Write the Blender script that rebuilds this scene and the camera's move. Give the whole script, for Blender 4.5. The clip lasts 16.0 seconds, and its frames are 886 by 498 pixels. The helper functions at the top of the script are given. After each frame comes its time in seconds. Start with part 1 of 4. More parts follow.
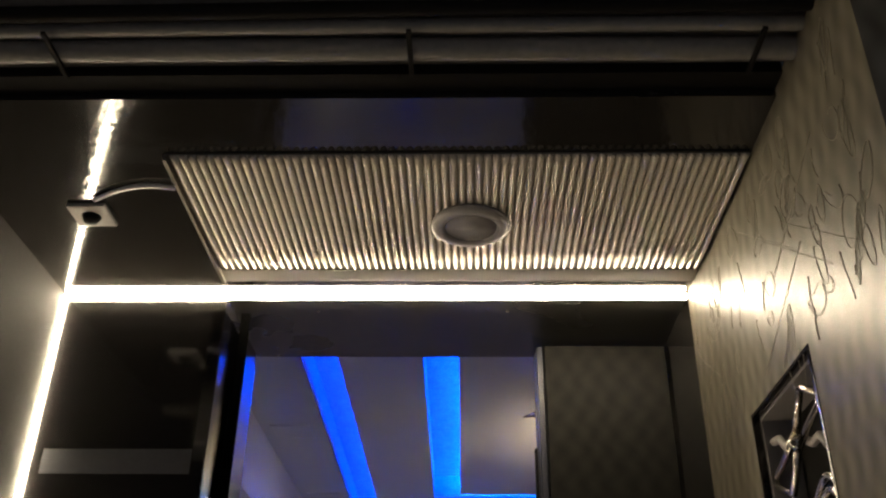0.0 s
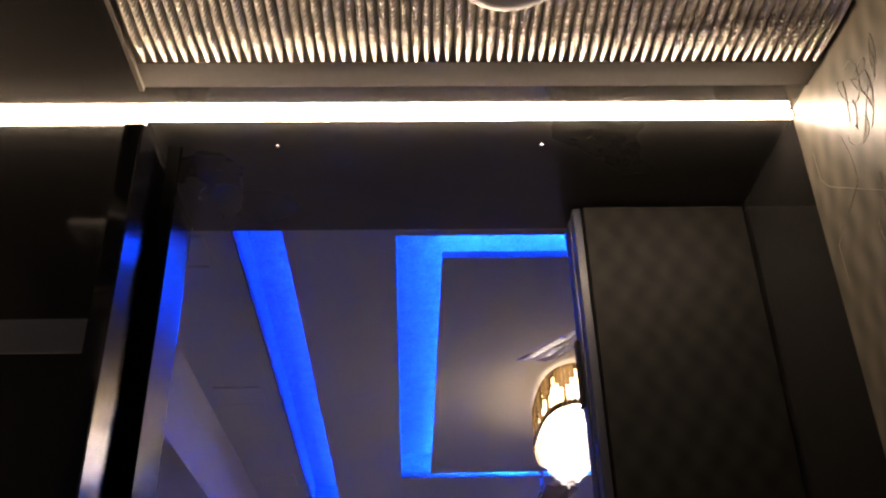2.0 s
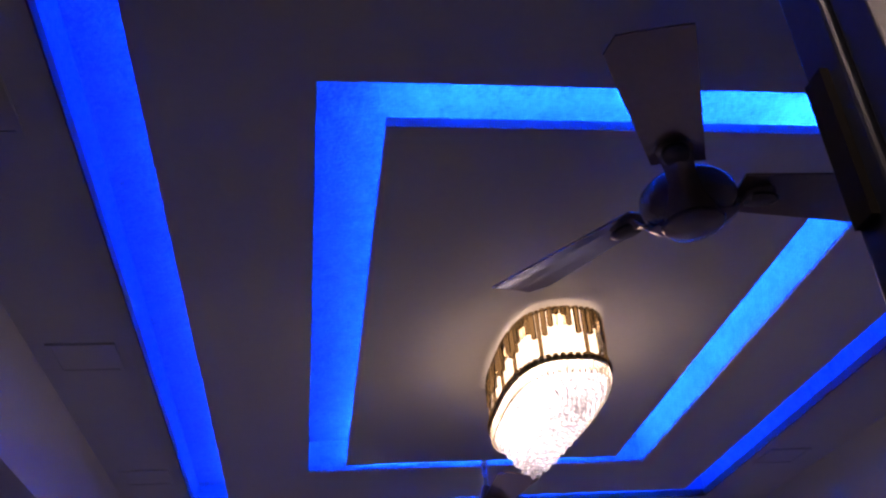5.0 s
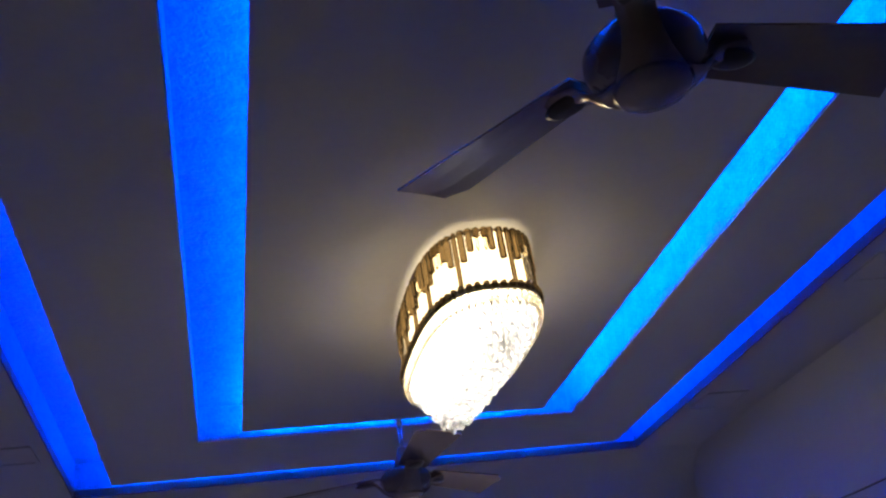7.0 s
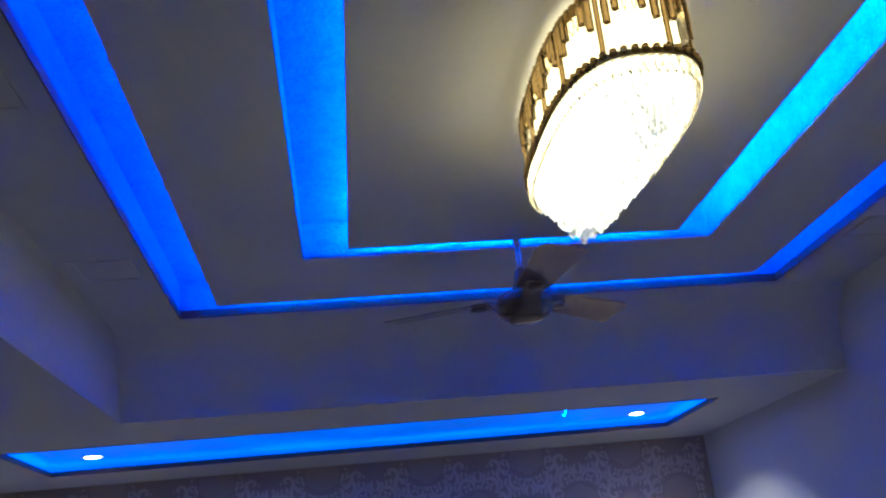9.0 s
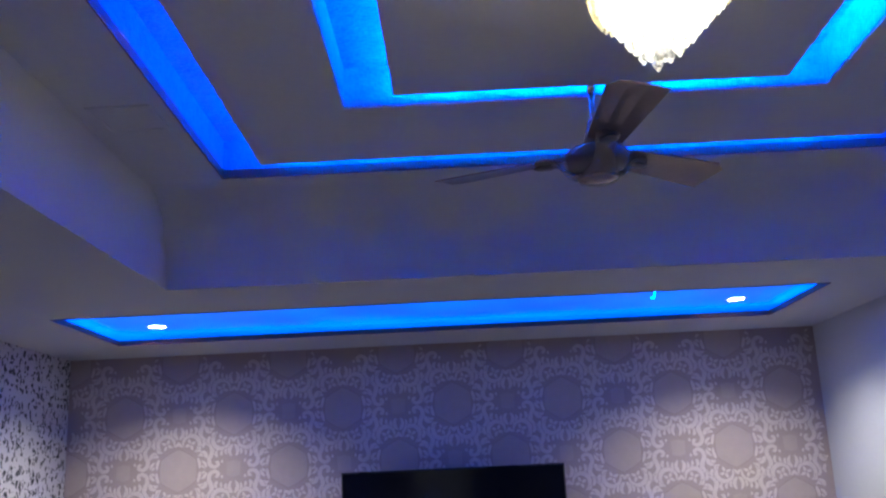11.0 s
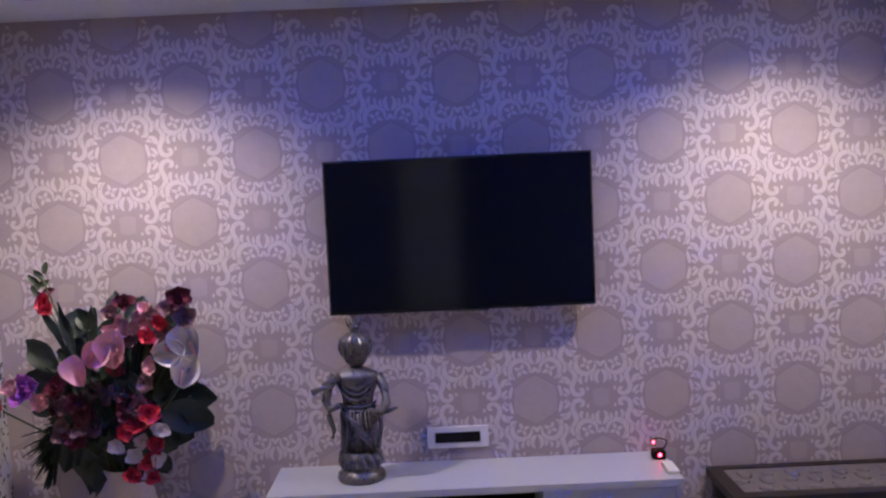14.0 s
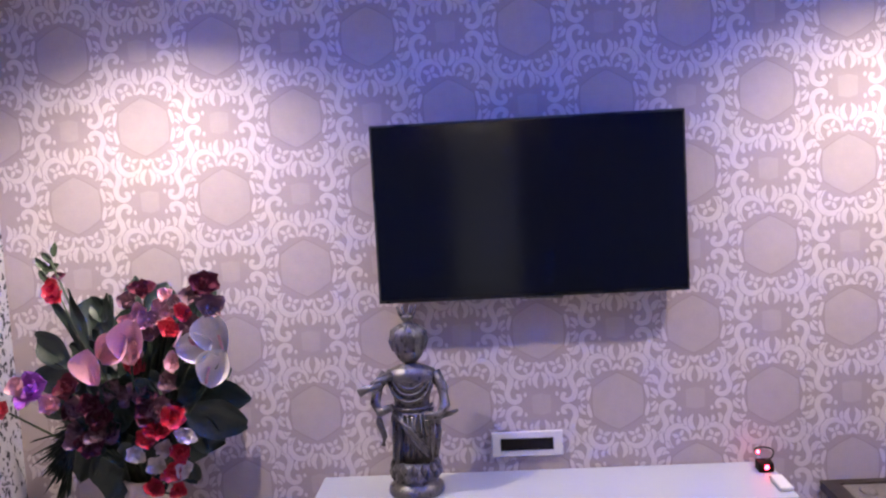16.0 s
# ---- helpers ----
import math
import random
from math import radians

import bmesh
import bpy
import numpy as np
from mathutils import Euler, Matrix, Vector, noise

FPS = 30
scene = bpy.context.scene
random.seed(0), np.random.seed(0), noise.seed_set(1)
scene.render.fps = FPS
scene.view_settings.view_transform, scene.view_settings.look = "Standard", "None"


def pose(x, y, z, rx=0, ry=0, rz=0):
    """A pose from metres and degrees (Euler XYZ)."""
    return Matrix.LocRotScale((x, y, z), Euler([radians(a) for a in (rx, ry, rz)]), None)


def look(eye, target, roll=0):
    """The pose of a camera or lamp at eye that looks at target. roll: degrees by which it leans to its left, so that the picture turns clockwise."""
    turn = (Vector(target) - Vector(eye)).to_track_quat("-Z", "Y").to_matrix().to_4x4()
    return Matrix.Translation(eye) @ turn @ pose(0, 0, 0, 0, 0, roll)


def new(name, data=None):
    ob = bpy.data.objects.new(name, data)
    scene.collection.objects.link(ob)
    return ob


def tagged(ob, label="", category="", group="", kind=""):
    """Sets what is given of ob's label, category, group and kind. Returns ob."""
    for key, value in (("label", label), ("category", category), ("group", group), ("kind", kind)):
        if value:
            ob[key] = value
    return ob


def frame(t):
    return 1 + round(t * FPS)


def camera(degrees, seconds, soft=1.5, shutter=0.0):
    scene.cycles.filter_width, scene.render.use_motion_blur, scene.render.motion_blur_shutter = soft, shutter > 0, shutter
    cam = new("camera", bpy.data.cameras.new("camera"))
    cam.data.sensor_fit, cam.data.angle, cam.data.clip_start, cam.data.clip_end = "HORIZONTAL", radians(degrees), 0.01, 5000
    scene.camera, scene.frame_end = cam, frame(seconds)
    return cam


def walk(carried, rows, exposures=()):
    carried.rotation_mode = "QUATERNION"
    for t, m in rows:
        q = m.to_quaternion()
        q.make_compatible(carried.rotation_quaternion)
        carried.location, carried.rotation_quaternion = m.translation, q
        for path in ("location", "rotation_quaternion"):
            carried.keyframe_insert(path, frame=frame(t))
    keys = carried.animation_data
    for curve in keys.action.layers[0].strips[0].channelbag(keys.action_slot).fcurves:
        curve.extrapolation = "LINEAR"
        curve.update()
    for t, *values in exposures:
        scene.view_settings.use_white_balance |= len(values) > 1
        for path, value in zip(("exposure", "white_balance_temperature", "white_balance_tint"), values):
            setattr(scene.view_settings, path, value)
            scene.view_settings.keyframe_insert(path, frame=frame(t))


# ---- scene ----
cam = camera(51.1, 16.0, soft=2.3)
EXPOSURES = [(0.0, 0.3, 6500, 10), (1.0, 0.12, 6650, 16), (2.0, 0.12, 6700, 24), (3.0, 0.08, 6500, 40), (4.0, -0.25, 6250, 44), (6.5, -1.05, 6700, 18), (7.0, -0.5, 6350, 8), (8.0, -0.95, 6200, -4), (8.5, -0.95, 6200, -5), (9.0, 0.0, 6200, -10), (11.5, 0.3, 6750, 0), (12.0, 0.15, 6900, 7), (12.5, 0.5, 6950, 7), (13.0, 0.35, 7100, 11), (13.5, 0.5, 7200, 9), (14.5, 1.1, 7250, 8), (16.0, 1.6, 7500, 6)]
PATH = [
    (0, (-0.051, 1.537, 1.494), (-0.1, 3.27, 2.491), 0.7),
    (0.5, (-0.091, 1.652, 1.492), (-0.132, 3.381, 2.497), 0.5),
    (1, (-0.144, 1.799, 1.496), (-0.137, 3.521, 2.514), -0.4),
    (1.5, (-0.161, 1.983, 1.486), (-0.112, 3.706, 2.501), -0.8),
    (2, (-0.161, 2.166, 1.502), (-0.096, 3.887, 2.52), -1.6),
    (2.5, (-0.192, 2.31, 1.495), (-0.128, 4.031, 2.511), -1.8),
    (3, (-0.25, 2.493, 1.511), (-0.102, 4.208, 2.531), -3.3),
    (3.5, (-0.263, 2.682, 1.529), (-0.046, 4.39, 2.548), -4.0),
    (4, (-0.22, 2.893, 1.616), (0.011, 4.593, 2.645), -4.3),
    (6.3, (-0.222, 3.324, 1.803), (0.186, 5.024, 2.774), -6.5),
    (6.5, (-0.201, 3.391, 1.806), (0.227, 5.087, 2.775), -7.0),
    (7, (-0.131, 3.511, 1.84), (0.335, 5.217, 2.774), -9.3),
    (7.5, (-0.081, 3.607, 1.876), (0.333, 5.4, 2.661), -11.8),
    (8, (-0.065, 3.686, 1.861), (0.285, 5.507, 2.61), -11.2),
    (8.5, (-0.114, 3.822, 1.852), (0.177, 5.663, 2.576), -8.3),
    (9, (-0.116, 3.87, 1.839), (0.11, 5.736, 2.522), -5.7),
    (9.2, (-0.105, 3.896, 1.837), (0.113, 5.767, 2.508), -5.5),
    (11.3, (0.069, 4.327, 1.846), (0.032, 6.277, 2.289), -2.5),
    (11.5, (0.06, 4.375, 1.833), (0.035, 6.33, 2.256), -2.5),
    (12, (0.017, 4.483, 1.796), (0.053, 6.455, 2.13), -2.9),
    (12.5, (0.0, 4.645, 1.769), (0.052, 6.636, 1.952), -2.7),
    (13, (0.01, 4.846, 1.771), (0.054, 6.845, 1.806), -2.6),
    (13.5, (-0.058, 4.985, 1.79), (-0.021, 6.982, 1.691), -2.5),
    (14, (-0.079, 5.178, 1.834), (-0.076, 7.17, 1.661), -2.6),
    (14.5, (-0.1, 5.317, 1.808), (-0.113, 7.308, 1.613), -2.9),
    (15, (-0.104, 5.504, 1.783), (-0.141, 7.495, 1.597), -2.8),
    (15.5, (-0.095, 5.601, 1.765), (-0.189, 7.59, 1.575), -3.0),
    (16, (-0.132, 5.721, 1.75), (-0.243, 7.708, 1.557), -3.2),
]
walk(cam, [(t, look(eye, target, roll)) for t, eye, target, roll in PATH],
     exposures=EXPOSURES)

# ---- world and light ----
world = bpy.data.worlds.new("night")
scene.world = world
world.use_nodes = True
world.node_tree.nodes["Background"].inputs["Color"].default_value = (0.6, 0.62, 0.7, 1)
world.node_tree.nodes["Background"].inputs["Strength"].default_value = 0.17

BLUE = (0.0, 0.08, 1.0)
WARM = (1.0, 0.92, 0.82)
BLUE_POWER = 110.0
SLOT_POWER = 30.0
LOBBY_POWER = 96.0
DRUM_POWER = 5.5
DRUM_BASE_POWER = 35.0
SPOT_WATTS = 51.0


def spot_lamp(x, y, z):
    data = bpy.data.lights.new("downlight_beam", "SPOT")
    data.energy, data.color = SPOT_WATTS, (1.0, 0.88, 0.82)
    data.spot_size, data.spot_blend, data.shadow_soft_size = radians(130), 0.82, 0.03
    ob = new("downlight_beam", data)
    ob.matrix_world = look((x, y, z), (x, y + 0.12, 0))
    return ob


# ---- materials ----
def nodes_of(m):
    return m.node_tree.nodes, m.node_tree.links


def mat(name, base, rough=0.6, metal=0.0, vary=0.08, scale=6.0, fine=90.0, bump=0.05, spec=0.5, coat=0.0, rvary=0.1, stretch=(1, 1, 1)):
    """A surface with large stains and fine grain, in colour, gloss and relief."""
    m = bpy.data.materials.new(name)
    m.use_nodes = True
    n, l = nodes_of(m)
    b = n["Principled BSDF"]
    b.inputs["Metallic"].default_value = metal
    b.inputs["Specular IOR Level"].default_value = spec
    b.inputs["Coat Weight"].default_value = coat
    b.inputs["Coat Roughness"].default_value = 0.05
    co = n.new("ShaderNodeTexCoord")
    mp = n.new("ShaderNodeMapping")
    mp.inputs["Scale"].default_value = stretch
    l.new(co.outputs["Object"], mp.inputs["Vector"])
    big, small = n.new("ShaderNodeTexNoise"), n.new("ShaderNodeTexNoise")
    big.inputs["Scale"].default_value, small.inputs["Scale"].default_value = scale, fine
    big.inputs["Detail"].default_value, small.inputs["Detail"].default_value = 4, 3
    for t in (big, small):
        l.new(mp.outputs["Vector"], t.inputs["Vector"])
    mix = n.new("ShaderNodeMath")
    mix.operation = "MULTIPLY_ADD"
    mix.inputs[1].default_value = 0.5
    l.new(small.outputs["Fac"], mix.inputs[0])
    half = n.new("ShaderNodeMath")
    half.operation = "MULTIPLY"
    half.inputs[1].default_value = 0.5
    l.new(big.outputs["Fac"], half.inputs[0])
    l.new(half.outputs[0], mix.inputs[2])
    ramp = n.new("ShaderNodeMix")
    ramp.data_type = "RGBA"
    ramp.inputs["A"].default_value = (*[c * (1 - vary * 2) for c in base], 1)
    ramp.inputs["B"].default_value = (*[min(1, c * (1 + vary * 2)) for c in base], 1)
    l.new(mix.outputs[0], ramp.inputs["Factor"])
    l.new(ramp.outputs["Result"], b.inputs["Base Color"])
    rr = n.new("ShaderNodeMapRange")
    rr.inputs["To Min"].default_value, rr.inputs["To Max"].default_value = max(0.02, rough - rvary), min(1, rough + rvary)
    l.new(big.outputs["Fac"], rr.inputs["Value"])
    l.new(rr.outputs["Result"], b.inputs["Roughness"])
    bp = n.new("ShaderNodeBump")
    bp.inputs["Strength"].default_value, bp.inputs["Distance"].default_value = bump, 0.01
    l.new(mix.outputs[0], bp.inputs["Height"])
    l.new(bp.outputs["Normal"], b.inputs["Normal"])
    return m


def lamp_mat(name, colour, power, base=(0.8, 0.8, 0.8)):
    m = bpy.data.materials.new(name)
    m.use_nodes = True
    b = nodes_of(m)[0]["Principled BSDF"]
    b.inputs["Base Color"].default_value = (*base, 1)
    b.inputs["Emission Color"].default_value = (*colour, 1)
    b.inputs["Emission Strength"].default_value = power
    return m


def spotted(name):
    """Pale wallpaper with small dark dabs."""
    m = mat(name, (0.62, 0.6, 0.62), 0.5, bump=0.1)
    n, l = nodes_of(m)
    b = n["Principled BSDF"]
    co, v = n.new("ShaderNodeTexCoord"), n.new("ShaderNodeTexVoronoi")
    nz = n.new("ShaderNodeTexNoise")
    nz.inputs["Scale"].default_value = 30
    add = n.new("ShaderNodeMixRGB")
    add.blend_type, add.inputs["Fac"].default_value = "LINEAR_LIGHT", 0.03
    l.new(co.outputs["Object"], add.inputs["Color1"])
    l.new(nz.outputs["Color"], add.inputs["Color2"])
    l.new(co.outputs["Object"], nz.inputs["Vector"])
    mp = n.new("ShaderNodeMapping")
    mp.inputs["Scale"].default_value = (1, 1, 0.62)
    l.new(add.outputs["Color"], mp.inputs["Vector"])
    l.new(mp.outputs["Vector"], v.inputs["Vector"])
    v.inputs["Scale"].default_value = 42
    r = n.new("ShaderNodeMapRange")
    r.inputs["From Min"].default_value, r.inputs["From Max"].default_value = 0.34, 0.42
    l.new(v.outputs["Distance"], r.inputs["Value"])
    mx = n.new("ShaderNodeMix")
    mx.data_type = "RGBA"
    mx.inputs["A"].default_value, mx.inputs["B"].default_value = (0.02, 0.02, 0.03, 1), (0.62, 0.6, 0.64, 1)
    l.new(r.outputs["Result"], mx.inputs["Factor"])
    l.new(mx.outputs["Result"], b.inputs["Base Color"])
    return m


def wavy_paper(name, dark, light, rough, spec=0.5, tall=0.075, wide=0.042):
    """Satin beige paper with soft upright waves."""
    m = mat(name, light, rough, bump=0.05, spec=spec)
    n, l = nodes_of(m)
    b = n["Principled BSDF"]
    co, nz, add, sep = n.new("ShaderNodeTexCoord"), n.new("ShaderNodeTexNoise"), n.new("ShaderNodeMixRGB"), n.new("ShaderNodeSeparateXYZ")
    nz.inputs["Scale"].default_value = 9
    add.blend_type, add.inputs["Fac"].default_value = "LINEAR_LIGHT", 0.012
    l.new(co.outputs["Object"], nz.inputs["Vector"])
    l.new(co.outputs["Object"], add.inputs["Color1"])
    l.new(nz.outputs["Color"], add.inputs["Color2"])
    l.new(add.outputs["Color"], sep.inputs["Vector"])

    def calc(op, a, b, c=None):
        q = n.new("ShaderNodeMath")
        q.operation = op
        for slot, v in zip(q.inputs, (a, b, c)):
            if v is None:
                continue
            if isinstance(v, (int, float)):
                slot.default_value = v
            else:
                l.new(v, slot)
        return q.outputs[0]

    across = calc("ADD", sep.outputs["X"], sep.outputs["Y"])
    v = calc("MULTIPLY", sep.outputs["Z"], 2 * math.pi / tall)
    u = calc("MULTIPLY_ADD", across, 2 * math.pi / wide, calc("MULTIPLY", calc("SINE", v, 0), 0.35))
    wave = calc("MULTIPLY", calc("SINE", u, 0), calc("COSINE", calc("MULTIPLY", v, 0.6), 0))
    fac = calc("MULTIPLY_ADD", wave, 0.5, 0.5)
    mx = n.new("ShaderNodeMix")
    mx.data_type = "RGBA"
    mx.inputs["A"].default_value, mx.inputs["B"].default_value = (*dark, 1), (*light, 1)
    l.new(fac, mx.inputs["Factor"])
    l.new(mx.outputs["Result"], b.inputs["Base Color"])
    return m


def rope_metal(name):
    """Satin ribs with close cross ripples."""
    m = mat(name, (0.6, 0.55, 0.45), 0.42, 0.4, bump=0.01)
    n, l = nodes_of(m)
    b = n["Principled BSDF"]
    co, w, bp = n.new("ShaderNodeTexCoord"), n.new("ShaderNodeTexWave"), n.new("ShaderNodeBump")
    w.bands_direction = "DIAGONAL"
    w.inputs["Scale"].default_value = 75
    l.new(co.outputs["Object"], w.inputs["Vector"])
    l.new(w.outputs["Fac"], bp.inputs["Height"])
    bp.inputs["Strength"].default_value, bp.inputs["Distance"].default_value = 0.45, 0.002
    l.new(bp.outputs["Normal"], b.inputs["Normal"])
    return m


def crystal_mat(name, tint=(1, 0.96, 0.88)):
    """Cut glass that passes light on and glints."""
    m = bpy.data.materials.new(name)
    m.use_nodes = True
    n, l = nodes_of(m)
    b = n["Principled BSDF"]
    b.inputs["Base Color"].default_value = (*tint, 1)
    b.inputs["Roughness"].default_value = 0.08
    b.inputs["Transmission Weight"].default_value = 1.0
    b.inputs["IOR"].default_value = 1.5
    tr, mx = n.new("ShaderNodeBsdfTranslucent"), n.new("ShaderNodeMixShader")
    tr.inputs["Color"].default_value = (*tint, 1)
    mx.inputs["Fac"].default_value = 0.8
    l.new(tr.outputs["BSDF"], mx.inputs[1])
    l.new(b.outputs["BSDF"], mx.inputs[2])
    l.new(mx.outputs["Shader"], n["Material Output"].inputs["Surface"])
    return m


PLASTER = mat("plaster_ceiling", (0.57, 0.59, 0.64), 0.75, vary=0.05, scale=2.2, fine=60, bump=0.06)
# blue light of the cove strips is put into this plaster's base colour
ROUGH_LED_TINT = mat("rough_plaster_led_tint", (0.07, 0.32, 0.82), 0.5, vary=0.42, scale=20, fine=95, bump=1.0)
WALL_PAINT = mat("wall_paint", (0.57, 0.59, 0.65), 0.7, vary=0.04, scale=1.5, fine=50, bump=0.05)
BROWN = mat("brown_trim", (0.12, 0.05, 0.035), 0.45)
GLOSS = mat("black_gloss_panel", (0.014, 0.013, 0.0125), 0.1, vary=0.1, scale=3, fine=40, bump=0.003, spec=0.6, coat=0.3, rvary=0.01)
BLACK = mat("black_paint", (0.010, 0.009, 0.008), 0.7, spec=0.1)
POST_BLACK = mat("matt_black_post", (0.001, 0.001, 0.001), 0.8, spec=0.0)
GREY = mat("grey_concrete", (0.19, 0.178, 0.16), 0.85, vary=0.2, bump=0.3)
CONDUIT = mat("conduit_plastic", (0.2, 0.188, 0.17), 0.6, vary=0.25)
RIB = rope_metal("ribbed_panel")
RIB_BACK = mat("panel_backing", (0.14, 0.12, 0.09), 0.6)
WHITE_PLASTIC = mat("white_plastic", (0.7, 0.68, 0.66), 0.4, bump=0.01)
GREY_PLASTIC = mat("grille_plastic", (0.3, 0.28, 0.27), 0.6)
PAPER_R = wavy_paper("wavy_wallpaper", (0.08, 0.069, 0.048), (0.19, 0.173, 0.131), 0.36)
SATIN = mat("black_satin_panel", (0.028, 0.0265, 0.024), 0.3, vary=0.2, scale=3, fine=60, bump=0.02)
DARK_WALL = mat("dark_lobby_paint", (0.03, 0.028, 0.027), 0.7, vary=0.15, scale=4, spec=0.1)
GLOSS_CEIL = mat("black_rippled_panel", (0.022, 0.02, 0.018), 0.08, vary=0.3, scale=14, fine=80, bump=0.06, spec=0.6, coat=0.3, rvary=0.04)
LINES = mat("raised_line_varnish", (0.33, 0.3, 0.23), 0.4)
LEAF = wavy_paper("dark_door_laminate", (0.0052, 0.005, 0.0043), (0.0125, 0.0117, 0.0092), 0.55, 0.1, 0.046, 0.05)
EDGE = mat("door_edge_lacquer", (0.014, 0.016, 0.026), 0.4, vary=0.2, scale=10, spec=0.5)
MIRROR = mat("dark_mirror_cladding", (0.075, 0.075, 0.088), 0.15, 1.0, vary=0.2, fine=300, bump=0.012, rvary=0.03)
BAND = mat("grey_inlay_band", (0.09, 0.09, 0.1), 0.4, vary=0.15)
STEEL = mat("polished_steel", (0.6, 0.56, 0.48), 0.2, 1.0)
SPOTTED = spotted("spotted_wallpaper")
PAPER = mat("mauve_wallpaper", (0.395, 0.321, 0.324), 0.6, vary=0.07, scale=9, fine=220, bump=0.08)
SCROLL = mat("pale_scroll_print", (0.605, 0.532, 0.53), 0.5, vary=0.1, scale=24, fine=200, bump=0.06)
HEX = mat("plain_hexagon_print", (0.44, 0.366, 0.362), 0.6, vary=0.08, scale=30, fine=200, bump=0.1)
HEX_LINE = mat("hexagon_outline_print", (0.345, 0.275, 0.282), 0.6)
MARBLE = mat("floor_marble", (0.5, 0.46, 0.44), 0.2, vary=0.12, scale=2.5, fine=30, bump=0.01)
FAN = mat("fan_brown_lacquer", (0.22, 0.175, 0.165), 0.12, 0.15, vary=0.1, bump=0.01, coat=0.5)
MOTOR = mat("fan_motor_lacquer", (0.13, 0.115, 0.112), 0.25, 0.2, vary=0.1, bump=0.01, coat=0.3)
FAN_DARK = mat("fan_dark_bracket", (0.03, 0.024, 0.022), 0.3, 0.4)
TUBE = crystal_mat("smoked_glass_tube", (0.17, 0.122, 0.062))
CRYSTAL = crystal_mat("crystal", (1, 0.985, 0.95))
AMBER = crystal_mat("amber_crystal", (1, 0.9, 0.66))
BRASS = mat("antique_brass", (0.30, 0.24, 0.15), 0.3, 0.9)
TV_BLACK = mat("tv_plastic", (0.01, 0.01, 0.012), 0.3, bump=0.01)
TV_GLASS = mat("tv_glass", (0.005, 0.007, 0.014), 0.1, vary=0.1, bump=0.0, rvary=0.03)
LAMINATE = mat("grey_white_laminate", (0.44, 0.45, 0.49), 0.35, vary=0.05, bump=0.02)
DARK_WOOD = mat("dark_carved_wood", (0.02, 0.014, 0.014), 0.45, vary=0.3, scale=12, bump=0.15, stretch=(0.4, 3, 3))
CARVED = mat("carved_inlay", (0.15, 0.13, 0.13), 0.5, vary=0.35, scale=35, bump=0.3)
SILVER = mat("aged_silver", (0.095, 0.088, 0.09), 0.3, 0.55, vary=0.95, scale=45, fine=120, bump=0.5)
VASE = mat("cream_ceramic", (0.6, 0.5, 0.4), 0.3, vary=0.1)
PINK = mat("pink_petal", (0.85, 0.43, 0.5), 0.45, vary=0.12, scale=30)
RED = mat("red_petal", (0.6, 0.03, 0.07), 0.45, vary=0.2, scale=30)
WINE = mat("wine_petal", (0.13, 0.015, 0.04), 0.5, vary=0.3, scale=30)
WHITE_PETAL = mat("white_petal", (0.72, 0.66, 0.66), 0.5, vary=0.1, scale=30)
PURPLE = mat("purple_petal", (0.33, 0.07, 0.42), 0.5, vary=0.3, scale=30)
MAUVE = mat("faded_mauve_petal", (0.27, 0.14, 0.18), 0.5, vary=0.3, scale=30)
GREEN = mat("dark_leaf", (0.015, 0.028, 0.02), 0.5, vary=0.35, scale=20, bump=0.2)
STEM = mat("stem_green", (0.04, 0.062, 0.03), 0.5, vary=0.2)
BLUE_LED = lamp_mat("blue_led", BLUE, BLUE_POWER)
DEEP_LED = lamp_mat("deep_blue_led", (0.0, 0.058, 1.0), BLUE_POWER)
BLUE_LED_BRIGHT = lamp_mat("blue_led_bright", (0.0, 0.12, 1.0), BLUE_POWER * 6.0)
BLUE_LED_FAR = lamp_mat("blue_led_far", (0.0, 0.1, 1.0), BLUE_POWER * 2.2)
BLUE_LED_NEW = lamp_mat("blue_led_new", (0.0, 0.11, 1.0), BLUE_POWER * 3.2)
SLOT_LED = lamp_mat("slot_blue_led", BLUE, SLOT_POWER)
WARM_LED = lamp_mat("warm_led", (1.0, 0.83, 0.58), LOBBY_POWER)
DRUM_GLOW = lamp_mat("lamp_opal", (1.0, 0.76, 0.44), DRUM_POWER)
DRUM_BASE = lamp_mat("lamp_opal_base", WARM, DRUM_BASE_POWER)
SPOT_GLOW = lamp_mat("downlight_glow", (1.0, 0.9, 0.8), 12.0)
# the slot bed emits blue itself, in place of light from the hidden strips
SLOT_BED_GLOW = lamp_mat("slot_bed_glow", (0.0, 0.13, 1.0), 1.1, (0.08, 0.2, 0.5))
n, l = nodes_of(SLOT_BED_GLOW)
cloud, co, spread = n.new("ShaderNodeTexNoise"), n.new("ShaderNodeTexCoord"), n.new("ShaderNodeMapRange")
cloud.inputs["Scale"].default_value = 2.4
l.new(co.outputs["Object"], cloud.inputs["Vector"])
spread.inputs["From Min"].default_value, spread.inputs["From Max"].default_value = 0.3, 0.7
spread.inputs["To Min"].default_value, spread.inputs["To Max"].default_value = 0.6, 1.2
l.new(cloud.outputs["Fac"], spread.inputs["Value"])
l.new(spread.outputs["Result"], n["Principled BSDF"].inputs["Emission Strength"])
RED_LED = lamp_mat("red_led", (1.0, 0.02, 0.06), 14.0)


# ---- mesh helpers ----
def put_mesh(name, bm, material, smooth=False):
    me = bpy.data.meshes.new(name)
    bmesh.ops.recalc_face_normals(bm, faces=bm.faces)
    bm.to_mesh(me)
    bm.free()
    me.materials.append(material)
    if smooth:
        for p in me.polygons:
            p.use_smooth = True
    return me


